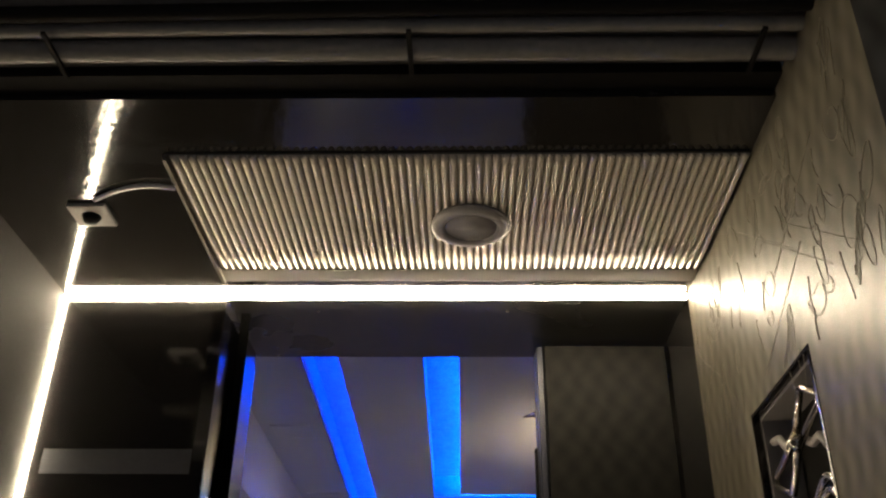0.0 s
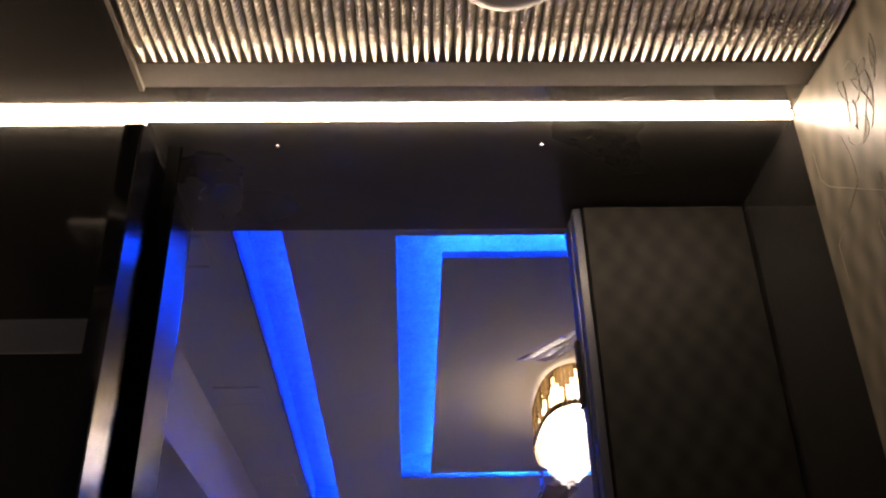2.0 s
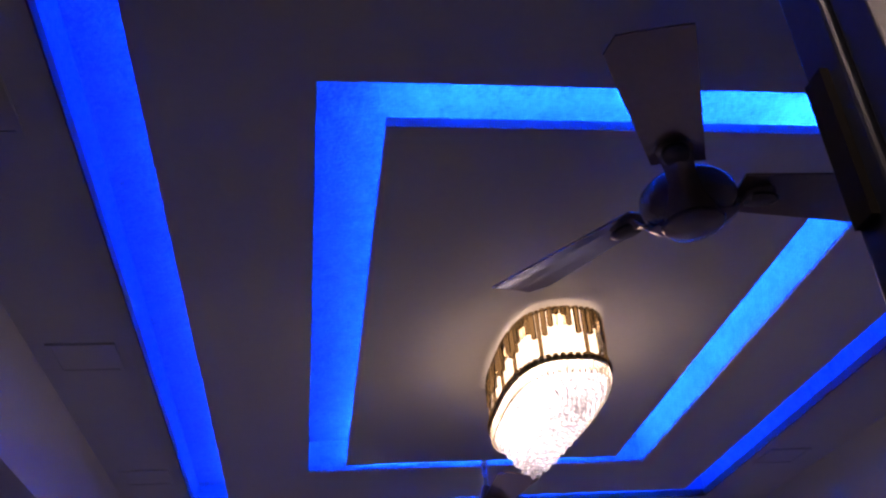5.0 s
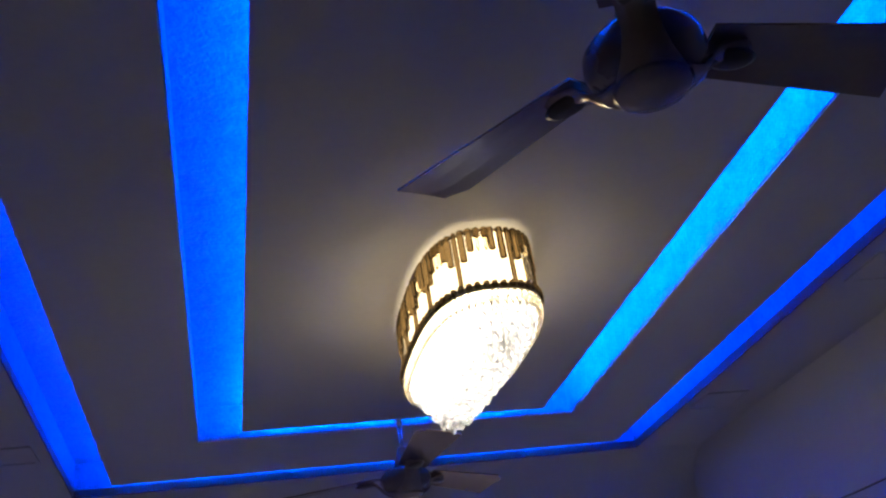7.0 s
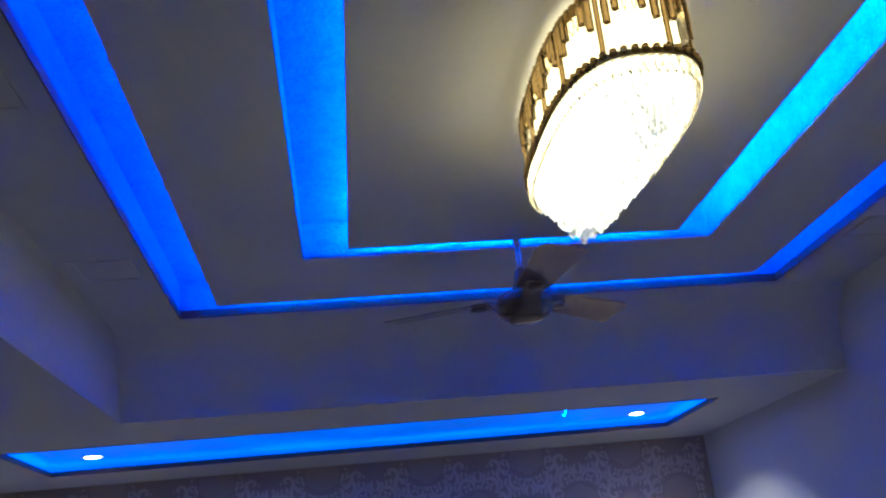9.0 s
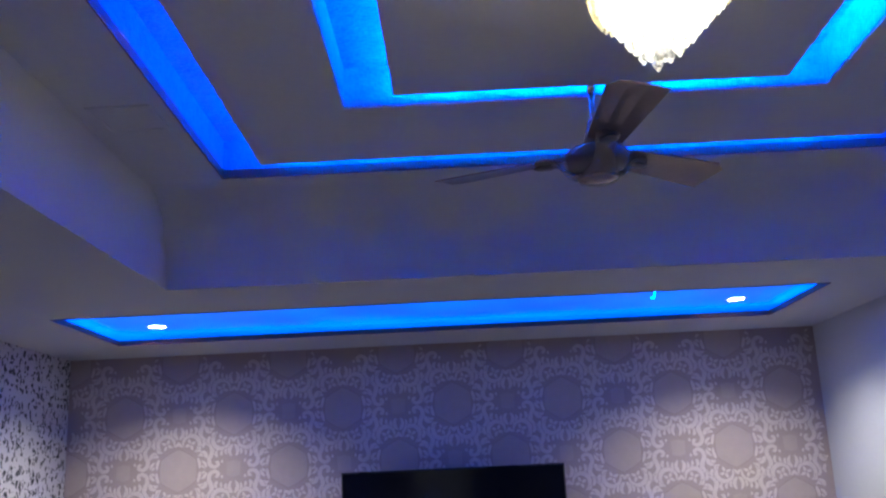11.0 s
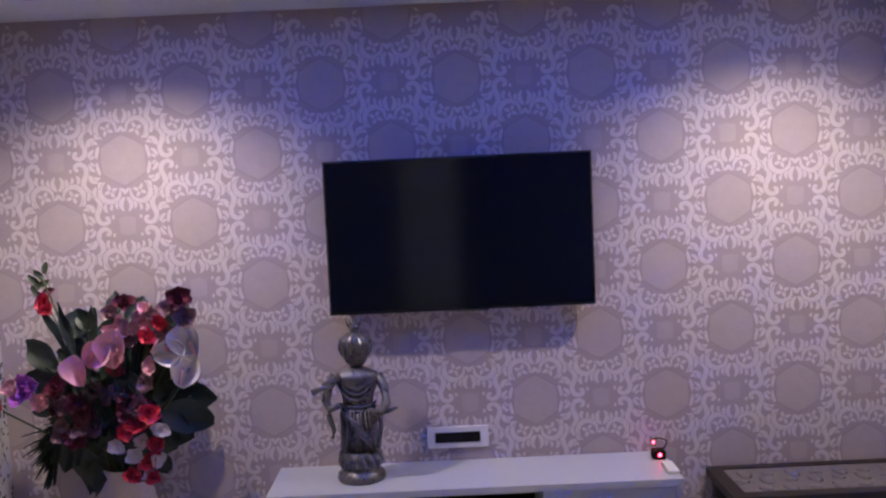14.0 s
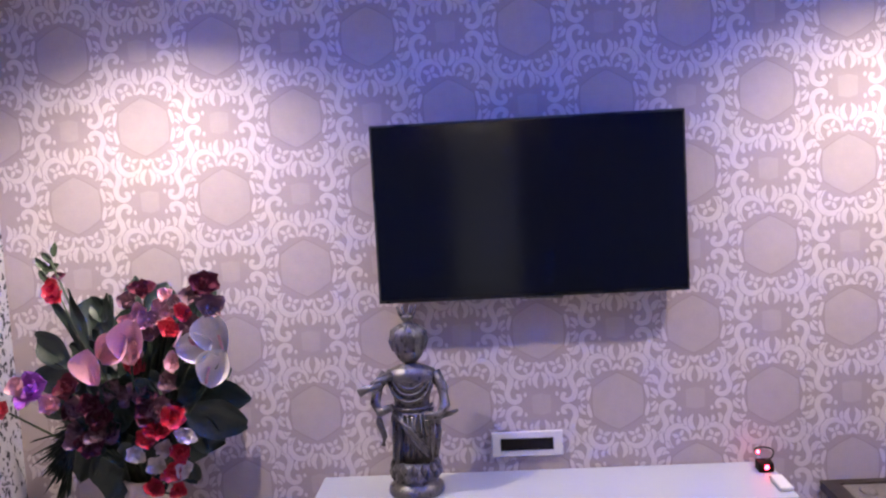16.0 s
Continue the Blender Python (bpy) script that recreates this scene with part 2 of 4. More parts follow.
def thing(name, label, category, bm=None, material=None, smooth=False, group="", kind="", at=(0, 0, 0)):
    ob = new(name, put_mesh(name, bm, material, smooth) if bm else None)
    ob.location = at
    return tagged(ob, label, category, group, kind)


def part(name, bm, material, parent, label="", smooth=False, at=(0, 0, 0), turn=(0, 0, 0)):
    ob = new(name, put_mesh(name, bm, material, smooth))
    ob.parent = parent
    ob.matrix_basis = pose(*at, *turn)
    return tagged(ob, label)


def box(lo, hi, bm=None, bevel=0.0):
    bm = bm or bmesh.new()
    c = [(a + b) / 2 for a, b in zip(lo, hi)]
    s = [abs(b - a) for a, b in zip(lo, hi)]
    r = bmesh.ops.create_cube(bm, size=1, matrix=Matrix.LocRotScale(c, None, s))
    if bevel:
        edges = {e for v in r["verts"] for e in v.link_edges}
        bmesh.ops.bevel(bm, geom=list(edges), offset=bevel, segments=2, affect="EDGES", profile=0.5)
    return bm


def lathe(profile, bm=None, n=24, m=Matrix(), sx=1.0, sy=1.0, caps=True):
    """Turns (radius, height) pairs about z."""
    bm = bm or bmesh.new()
    rings = []
    for r, z in profile:
        rings.append([bm.verts.new(m @ Vector((r * sx * math.cos(2 * math.pi * i / n), r * sy * math.sin(2 * math.pi * i / n), z))) for i in range(n)])
    for a, b in zip(rings, rings[1:]):
        for i in range(n):
            bm.faces.new((a[i], a[(i + 1) % n], b[(i + 1) % n], b[i]))
    for ring, p in ((rings[0], profile[0]), (rings[-1], profile[-1])):
        if caps and p[0] > 1e-5:
            bm.faces.new(ring)
    return bm


def tube(points, radius, bm=None, n=8, taper=1.0):
    bm = bm or bmesh.new()
    pts = [Vector(p) for p in points]
    rings = []
    for i, p in enumerate(pts):
        d = (pts[min(i + 1, len(pts) - 1)] - pts[max(i - 1, 0)]).normalized()
        q = d.to_track_quat("Z", "Y")
        r = radius * (1 + (taper - 1) * i / max(1, len(pts) - 1))
        rings.append([bm.verts.new(p + q @ Vector((r * math.cos(2 * math.pi * k / n), r * math.sin(2 * math.pi * k / n), 0))) for k in range(n)])
    for a, b in zip(rings, rings[1:]):
        for k in range(n):
            bm.faces.new((a[k], a[(k + 1) % n], b[(k + 1) % n], b[k]))
    bm.faces.new(rings[0])
    bm.faces.new(rings[-1])
    return bm


def quad(x0, y0, x1, y1, n0=None, n1=None):
    """Corners of a ceiling outline; n0 and n1 are its left and right ends on the near side."""
    return [(x0 if n0 is None else n0, y0), (x1 if n1 is None else n1, y0), (x1, y1), (x0, y1)]


def inset(q, d):
    (a, b), (c, _), (e, f), (g, _) = q
    return [(a + d, b + d), (c - d, b + d), (e - d, f - d), (g + d, f - d)]


def board_between(outer, hole, z0, z1):
    """A flat board between two four-cornered outlines, as one mesh."""
    bm = bmesh.new()
    (o0, i0), (o1, i1) = [([bm.verts.new((x, y, z)) for x, y in outer], [bm.verts.new((x, y, z)) for x, y in hole]) for z in (z0, z1)]
    for k in range(4):
        j = (k + 1) % 4
        bm.faces.new((o0[k], o0[j], i0[j], i0[k]))
        bm.faces.new((o1[k], o1[j], i1[j], i1[k]))
        bm.faces.new((o0[k], o0[j], o1[j], o1[k]))
        bm.faces.new((i0[k], i0[j], i1[j], i1[k]))
    return bm


def board_with_hole(outer, hole, z0, z1):
    """A flat board (x0, y0, x1, y1) with a rectangular hole through it."""
    return board_between(quad(*outer), quad(*hole), z0, z1)


def prism(q, z0, z1):
    """A flat board over a four-cornered outline."""
    bm = bmesh.new()
    low, high = [[bm.verts.new((x, y, z)) for x, y in q] for z in (z0, z1)]
    bm.faces.new(low)
    bm.faces.new(high)
    for k in range(4):
        j = (k + 1) % 4
        bm.faces.new((low[k], low[j], high[j], high[k]))
    return bm


def structure(name, bm, material, label, category="wall"):
    return thing(name, label, category, bm, material, kind="structure")


# ---- room shell ----
XL, XR, YF, YN = -2.02, 1.945, 9.18, 3.53
ZC, ZS, ZSLAB = 2.862, 2.532, 2.985
structure("wall_north", box((XL - 0.15, YF, 0), (XR + 0.15, YF + 0.15, 3.05)), PAPER, "mauve damask wallpaper on the television wall")
structure("wall_west", box((XL - 0.15, YN, 0), (XL, YF, 3.05)), SPOTTED, "pale wallpaper with small dark spots")
structure("wall_east", box((XR, YN, 0), (XR + 0.15, YF, 3.05)), WALL_PAINT, "plain pale painted wall of the living room")
structure("floor", box((-3, 0.2, -0.12), (3, YF + 0.15, 0)), MARBLE, "pale polished marble floor of the house", "floor")
structure("ceiling_slab", box((XL - 0.15, YN, ZSLAB), (XR + 0.15, YF + 0.15, 3.08)), ROUGH_LED_TINT, "rough plaster slab above the light coves, tinted with their glow", "ceiling")

# ---- tray ceiling ----
A = quad(-0.708, 3.88, 1.602, 7.224, -0.652, 1.535)      # outer cove opening
A2 = quad(-0.557, 4.02, 1.472, 7.126, -0.519, 1.42)
B = quad(-0.230, 4.392, 1.130, 6.693, -0.211, 1.07)      # inner cove opening
I = quad(-0.083, 4.518, 0.996, 6.616, -0.075, 0.947)
TRAY = (-0.97, YN, XR, 7.48)
R = (-1.592, 7.944, 1.572, 8.711)     # slot in the low soffit
structure("ceiling_outer", board_between(quad(*TRAY), A, ZC, ZSLAB), PLASTER, "painted plaster border of the tray ceiling", "ceiling")
structure("ceiling_ring", board_between(A2, B, ZC, ZC + 0.022), PLASTER, "painted plaster ring between two blue light coves", "ceiling")
structure("ceiling_ring_upstand", board_between(inset(B, -0.02), B, ZC + 0.0222, ZSLAB), PLASTER, "upright plaster side of the inner light cove", "ceiling")
structure("ceiling_centre", prism(I, ZC, ZC + 0.022), PLASTER, "flat painted centre panel of the tray ceiling", "ceiling")


def rail(name, r, z0, z1, proud, material, label):
    """A thin trim round a rectangle, lying against its inner face."""
    bm = board_between(r, inset(r, proud), z0, z1)
    return structure(name, bm, material, label, "trim")


rail("trim_cove_lining_outer", A, ZC + 0.02, ZSLAB, 0.003, ROUGH_LED_TINT, "rough side of the outer cove, tinted with its blue light")
rail("trim_cove_lining_inner", B, ZC + 0.004, ZSLAB, 0.003, ROUGH_LED_TINT, "rough side of the inner cove, tinted with its blue light")
bm = bmesh.new()
curve = [(7.27 + 0.208 * math.sin(a), ZS + 0.001 + (ZC - ZS - 0.002) * math.cos(a)) for a in np.linspace(0, math.pi / 2, 14)]
pairs = [[bm.verts.new((x, y, z)) for x in (TRAY[0] + 0.001, XR - 0.001)] for y, z in curve]
for p, q in zip(pairs, pairs[1:]):
    bm.faces.new((p[0], p[1], q[1], q[0]))
cove = thing("ceiling_curve", "smooth curved plaster between tray and low soffit", "ceiling", bm, PLASTER, True, kind="structure")
rail("trim_cove", A, ZC - 0.011, ZC + 0.02, 0.004, BROWN, "brown painted lip of the outer cove")
rail("trim_slot", quad(*R), ZS - 0.003, ZS + 0.02, 0.004, BROWN, "brown painted lip of the ceiling slot")


def led_loop(r, depth, z, materials, label):
    """Four light strips that lie on a ledge round a rectangle."""
    out, inn = inset(r, depth), inset(r, depth + 0.012)
    for material, k in zip(materials, (0, 2, 3, 1)):
        j = (k + 1) % 4
        thing("led_strip", label, "light strip", prism([out[k], out[j], inn[j], inn[k]], z, z + 0.006), material, group="cove light strips")


led_loop(A2, 0.03, ZC + 0.0225, (DEEP_LED, BLUE_LED_FAR, DEEP_LED, DEEP_LED), "glowing blue light strip lying on the outer cove ledge")
led_loop(I, 0.03, ZC + 0.0225, (BLUE_LED_NEW, BLUE_LED_BRIGHT, BLUE_LED, BLUE_LED_BRIGHT), "glowing blue light strip lying on the centre panel ledge")

# low soffit with the slot
bm = bmesh.new()
box((XL, YN, ZS), (TRAY[0], TRAY[3], ZS + 0.012), bm)
structure("ceiling_soffit_side", bm, PLASTER, "low plaster soffit along the papered side wall", "ceiling")
structure("ceiling_soffit_far", board_with_hole((XL, TRAY[3], XR, YF), R, ZS, ZS + 0.012), PLASTER, "low plaster soffit with a blue lit slot", "ceiling")
bm = box((TRAY[0] - 0.02, YN, ZS + 0.012), (TRAY[0], TRAY[3] + 0.02, ZSLAB))
box((TRAY[0], TRAY[3] + 0.002, ZS + 0.012), (TRAY[2], TRAY[3] + 0.02, ZSLAB), bm)
structure("ceiling_step", bm, PLASTER, "upright plaster step of the tray ceiling", "ceiling")
structure("ceiling_slot_top", box((XL, TRAY[3] + 0.02, ZS + 0.05), (XR, YF, ZS + 0.07)), SLOT_BED_GLOW, "ceiling slot bed, set glowing in place of strip light on it", "ceiling")
for lo, hi in (((R[0], R[1] - 0.03), (R[2], R[1] - 0.018)), ((R[0], R[3] + 0.018), (R[2], R[3] + 0.03)), ((R[0] - 0.03, R[1]), (R[0] - 0.018, R[3])), ((R[2] + 0.018, R[1]), (R[2] + 0.03, R[3]))):
    thing("led_strip", "glowing blue light strip hidden beside the ceiling slot", "light strip", box((*lo, ZS + 0.0125), (*hi, ZS + 0.02)), SLOT_LED, group="slot light strips")


def downlight(x, y, z):
    ob = thing("downlight", "small round lit downlight in the blue slot", "downlight", group="slot downlights", at=(x, y, z))
    part("bezel", lathe([(0.045, 0), (0.05, -0.003), (0.05, -0.006), (0.042, -0.008), (0.038, -0.004)], caps=False), WHITE_PLASTIC, ob, smooth=True)
    part("lens", lathe([(0.0, -0.005), (0.037, -0.005)]), SPOT_GLOW, ob, "bright warm white lens")
    spot_lamp(x, y, z - 0.02)
    return ob


downlight(-1.335, 8.495, ZS + 0.05)
downlight(1.35, 8.49, ZS + 0.05)

for x, y in ((-0.835, 4.47), (-0.835, 5.57), (-0.835, 6.68), (1.735, 4.47), (1.735, 5.57), (1.735, 6.68)):
    ob = thing("ceiling_panel_light", "square flush ceiling light, switched off, painted plaster surround", "ceiling light", group="square ceiling lights", at=(x, y, ZC))
    part("frame", board_with_hole((-0.09, -0.09, 0.09, 0.09), (-0.078, -0.078, 0.078, 0.078), -0.006, 0), PLASTER, ob)
    part("diffuser", box((-0.078, -0.078, -0.003), (0.078, 0.078, 0)), WALL_PAINT, ob, "unlit pale diffuser")

# ---- door wall and lobby ----
LX0, LX1, LY, LZ = -0.88, 0.40, 3.23, 2.362
structure("wall_south_1", box((XL - 0.15, LY, 0), (-0.541, YN, 3.05)), GLOSS, "black polished pier beside the house door")
structure("wall_south_2", box((LX1, LY, 0), (XR + 0.15, YN, 3.05)), GLOSS, "black polished wall beside the house door")
structure("wall_south_3", box((-0.541, LY, LZ - 0.006), (LX1, YN + 0.012, 3.05)), SATIN, "black polished lintel over the house door")
pier = bpy.data.objects["wall_south_1"]
for z0, z1, m_ in ((1.986, 2.033, BAND),):
    part("inlay_band", box((LX0 + 0.03, LY - 0.001, z0), (-0.556, LY + 0.002, z1)), m_, pier, "flat grey band across the black pier")
structure("door_post", box((-0.5215, 3.28, 0), (-0.503, 3.29, LZ - 0.02)), POST_BLACK, "black painted door post", "door frame")
structure("door_architrave", box((-0.548, 3.165, 0), (-0.5235, 3.229, LZ - 0.068), bevel=0.001), GLOSS, "black polished door architrave", "door frame")
structure("door_reveal", box((-0.5235, 3.166, 0), (-0.522, 3.456, LZ - 0.068)), MIRROR, "mirror-polished dark door reveal", "door frame")
structure("door_jamb", box((-0.541, 3.2295, 0), (-0.5235, 3.456, LZ - 0.068)), GLOSS, "black polished door jamb", "door frame")

door = thing("door_leaf", "dark patterned door leaf standing closed beside the opening", "door")
part("panel", box((0.125, 3.465, 0.01), (LX1 - 0.004, 3.505, LZ - 0.012), bevel=0.002), LEAF, door)
part("stile", box((0.108, 3.470, 0.01), (0.122, 3.50, LZ - 0.012), bevel=0.002), EDGE, door, "grey edge strip of the leaf")
part("stop", box((0.106, 3.505, 0.01), (0.135, 3.545, LZ - 0.012), bevel=0.003), EDGE, door, "grey rebate strip behind the leaf")
part("hinge", box((0.100, 3.52, 2.02), (0.106, 3.54, 2.13)), BLACK, door, "small dark bolt plate")

structure("wall_lobby_west", box((LX0 - 0.15, 1.0, -0.3), (LX0, LY, LZ + 0.3)), DARK_WALL, "dark painted side wall of the lobby")
J0, J1, JZ = 2.668, 2.946, 2.0
bm = box((LX1, 2.344, -0.3), (LX1 + 0.15, J0, LZ + 0.02))
box((LX1, J1, -0.3), (LX1 + 0.15, LY, LZ + 0.02), bm)
box((LX1, J0, JZ), (LX1 + 0.15, J1, LZ + 0.02), bm)
box((LX1, J0, -0.3), (LX1 + 0.15, J1, JZ - 0.9), bm)
bmesh.ops.remove_doubles(bm, verts=bm.verts, dist=0.0001)
wall_e = structure("wall_lobby_east", bm, PAPER_R, "satin beige wallpaper with wavy relief")
structure("ceiling_lobby", box((LX0, 2.602, LZ), (LX1, LY, LZ + 0.03)), GLOSS_CEIL, "black glossy ceiling of the entrance lobby", "ceiling")
structure("ceiling_lobby_lip", box((LX0, 2.563, LZ + 0.012), (LX1, 2.602, LZ + 0.2)), BLACK, "black painted edge of the lobby ceiling", "ceiling")
structure("beam_porch", box((-2.2, 2.43, LZ + 0.03), (2.2, 2.563, 3.0)), GREY, "bare grey beam above the entrance", "beam")
# unseen pale beam, added so that the glossy pier has something bright to mirror
structure("beam_porch_added", box((-2.2, 2.05, LZ - 0.03), (2.2, 2.2, LZ + 0.119)), WHITE_PLASTIC, "unseen pale beam added to reflect in the black pier", "beam")
structure("ceiling_porch", box((-2.2, 0.0, LZ + 0.12), (2.2, 2.43, 3.0)), GREY, "bare grey porch slab", "ceiling")

# ribbed ceiling panel
P = (-0.529, 2.737, 0.398, 3.163)
panel = thing("ribbed_ceiling_panel", "rectangular ceiling panel of close metallic brown ribs", "ceiling panel")
part("backing", box((P[0], P[1], LZ - 0.004), (P[2], P[3], LZ - 0.0005)), RIB_BACK, panel)
part("end_batten", box((P[0], P[3] - 0.048, LZ - 0.0062), (P[2], P[3], LZ - 0.0042)), RIB_BACK, panel, "dull brown end strip")
part("side_batten", box((P[0] - 0.006, P[1], LZ - 0.014), (P[0], P[3], LZ - 0.0005)), RIB_BACK, panel)
bm = bmesh.new()
rows = []
for i in range(13):
    y = P[1] + (P[3] - 0.05 - P[1]) * i / 12
    k = (1, 1, 1, 1, 1, 1, 1, 1, 1, 1, 1, 0.85, 0.3)[i]
    rows.append([bm.verts.new((0.0066 * k * math.cos(a), y, -0.0085 * k * math.sin(a))) for a in np.linspace(0, math.pi, 8)])
for a, b in zip(rows, rows[1:]):
    for k in range(7):
        bm.faces.new((a[k], a[k + 1], b[k + 1], b[k]))
bm.faces.new(rows[-1]), bm.faces.new(rows[0])
rib_mesh = put_mesh("rib", bm, RIB, True)
for i in range(66):
    rib = new("rib", rib_mesh)
    rib.parent = panel
    rib.location = (P[0] + 0.012 + i * (P[2] - P[0] - 0.02) / 65, 0, LZ - 0.004)

sp = thing("ceiling_speaker", "round pale ceiling speaker set in the ribbed panel", "speaker", at=(-0.042, 2.937, LZ - 0.014))
part("rim", lathe([(0.046, 0), (0.07, 0), (0.071, -0.004), (0.062, -0.010), (0.050, -0.012), (0.046, -0.006)], n=40, caps=False), GREY_PLASTIC, sp, "grey round rim", True)
part("grille", lathe([(0.0, -0.005), (0.046, -0.005), (0.046, 0.0)], n=40), GREY_PLASTIC, sp, "grey mesh grille", True)

se = thing("ceiling_sensor", "small square sensor box on the glossy black ceiling", "sensor", at=(-0.712, 2.915, LZ))
part("plate", box((-0.034, -0.034, -0.008), (0.034, 0.034, 0), bevel=0.002), GREY_PLASTIC, se)
part("eye", lathe([(0.0, -0.022), (0.012, -0.019), (0.017, -0.008)]), BLACK, se, "dark round lens", True)
pts = [(-0.69 + 0.15 * u, 2.865 - 0.03 * math.sin(u * 2.6) - 0.02 * u, LZ - 0.006) for u in np.linspace(0, 1, 12)]
thing("cable", "thin pale cable running over the black ceiling", "cable", tube(pts, 0.004), WHITE_PLASTIC, True)

for label, lo, hi in (("warm white light profile glowing along the lobby ceiling", (LX0 + 0.0005, LY - 0.008, LZ - 0.0145), (LX1 - 0.002, LY - 0.0005, LZ - 0.003)), ("warm white light profile glowing upright in the lobby corner", (LX0 + 0.0005, LY - 0.010, -0.1), (LX0 + 0.0065, LY - 0.0005, LZ - 0.015))):
    led = thing("led_profile", label, "light strip", group="lobby light strips")
    part("diffuser", box(lo, hi, bevel=0.002), WARM_LED, led, "glowing diffuser")
    part("end_cap", box((hi[0] - 0.002 if hi[2] > 2.344 and lo[2] > 1 else lo[0], lo[1], lo[2] - (0.004 if lo[2] < 0 else 0)), (hi[0] + 0.0015 if lo[2] > 1 else hi[0], hi[1], lo[2] if lo[2] < 0 else hi[2])), WHITE_PLASTIC, led, "small white end cap")

for k, (y, r, z) in enumerate(((2.475, 0.011, LZ + 0.019), (2.515, 0.017, LZ + 0.013))):
    ob = thing("conduit", "pale plastic conduit running along the grey beam", "conduit", group="beam conduits")
    part("pipe", tube([(-2.1 + 4.2 * u, y + 0.004 * math.sin(9 * u + k), z) for u in np.linspace(0, 1, 24)], r, n=10), CONDUIT, ob, smooth=True)
    for xj in (-1.5 + 0.2 * k, 1.2 - 0.3 * k):
        part("coupling", tube([(xj, y, z), (xj + 0.05, y, z)], r + 0.0025, n=10), CONDUIT, ob, "short pale sleeve", True)
for x in (-0.13, 0.34, -0.62):
    thing("cable_clip", "thin dark clip holding the conduits to the beam", "clip", box((x, 2.455, LZ - 0.008), (x + 0.007, 2.545, LZ - 0.002), bevel=0.001), BLACK, group="beam clips")
thing("black_cable", "black cable sagging along the grey beam", "cable", tube([(-2.1 + 4.2 * u, 2.44 + 0.008 * math.sin(7 * u), LZ + 0.018) for u in np.linspace(0, 1, 24)], 0.011), BLACK, True)

# framed metal screen on the wallpaper
screen = thing("metal_wall_screen", "dark lined wall niche filled with bent steel rods", "wall screen")
ND = 0.06
part("backing", box((LX1 + ND, J0, JZ - 0.9), (LX1 + ND + 0.01, J1, JZ)), BLACK, screen, "black niche back")
for n_, lo, hi in (("frame_side", (J0, JZ - 0.9), (J0 + 0.006, JZ)), ("frame_side", (J1 - 0.006, JZ - 0.9), (J1, JZ)), ("frame_top", (J0 + 0.006, JZ - 0.006), (J1 - 0.006, JZ)), ("frame_bottom", (J0 + 0.006, JZ - 0.9), (J1 - 0.006, JZ - 0.894))):
    part(n_, box((LX1 - 0.002, *lo), (LX1 + ND, *hi), bevel=0.001), GLOSS, screen, "black polished niche lining")
part("lining", box((LX1 + 0.01, J0 + 0.0065, JZ - 0.012), (LX1 + ND, J1 - 0.0065, JZ - 0.0065)), GREY_PLASTIC, screen, "grey inner lining")
part("lining", box((LX1 + 0.01, J1 - 0.012, JZ - 0.89), (LX1 + ND, J1 - 0.0065, JZ - 0.0125)), GREY_PLASTIC, screen, "grey inner lining")
yc = (J0 + J1) / 2
for k in range(5):
    zc = JZ - 0.088 - 0.158 * k
    # a hairpin to each side on one slant, and a bowed arm on the other
    for s in (-1, 1):
        pin = [(0.012, -0.010), (0.046, 0.004), (0.104, 0.018), (0.112, 0.024), (0.108, 0.034), (0.058, 0.058), (0.048, 0.060), (0.022, 0.034), (0.004, 0.012)]
        part("rod", tube([(LX1 + 0.012, yc - s * a, zc + s * b) for a, b in pin], 0.0058, n=6), STEEL, screen, "bright bent steel rod", True)
        arm = [(0.010, 0.0), (0.038, -0.014), (0.066, -0.012), (0.090, -0.034), (0.118, -0.038)]
        part("rod", tube([(LX1 + 0.02, yc - s * a, zc + s * b) for a, b in arm], 0.0062, n=6), GREY_PLASTIC, screen, "dull bowed steel arm", True)
    part("knob", lathe([(0.0, -0.012), (0.013, -0.006), (0.013, 0.006), (0.0, 0.012)], n=10, m=pose(LX1 + 0.012, yc, zc, 0, 90)), STEEL, screen, "small steel knob", True)
    for d in (0.0, 0.018):
        part("rod", tube([(LX1 + 0.014, J0 + 0.025 + 0.228 * u, zc - 0.088 - d + 0.016 * math.sin(u * 9.4)) for u in np.linspace(0, 1, 18)], 0.006, n=6), STEEL, screen, "wavy steel bar", True)

for x in (-0.364, 0.036):
    thing("lintel_screw", "small bright screw head in the black lintel", "screw", lathe([(0.0, -0.003), (0.003, -0.002), (0.004, 0.0)], n=10), STEEL, at=(x, 3.298, LZ - 0.006), group="lintel screws")

# raised line drawing on the wallpaper
rng = random.Random(4)
bm = bmesh.new()
for k in range(85):
    y0, z0 = rng.uniform(2.40, 3.12), rng.uniform(2.0, 2.33)
    a, b, ph = rng.uniform(0.008, 0.03), rng.uniform(0.008, 0.035), rng.uniform(0, 6.3)
    if k < 45:      # open loops
        pts = [(y0 + a * math.sin(5.2 * u + ph), z0 + b * math.sin(6.4 * u + 1.7 * ph)) for u in np.linspace(0, 1, 20)]
    elif k < 52:    # long slanting scratches
        pts = [(y0 + 0.22 * u, z0 - 0.05 + (0.16 if k % 2 else -0.1) * u) for u in np.linspace(0, 1, 8)]
    else:           # short upright drips
        pts = [(y0 + 0.006 * math.sin(3 * u + ph), z0 - (0.02 + 1.6 * b) * u) for u in np.linspace(0, 1, 9)]
    tube([(LX1 - 0.0006, min(max(y, 2.36), 3.2), min(z, 2.35)) for y, z in pts], 0.0005 if k < 52 else 0.0006, bm, 4)
line = part("line_relief", bm, LINES, wall_e, "raised looping line drawing", True)
line["kind"] = "stuff"

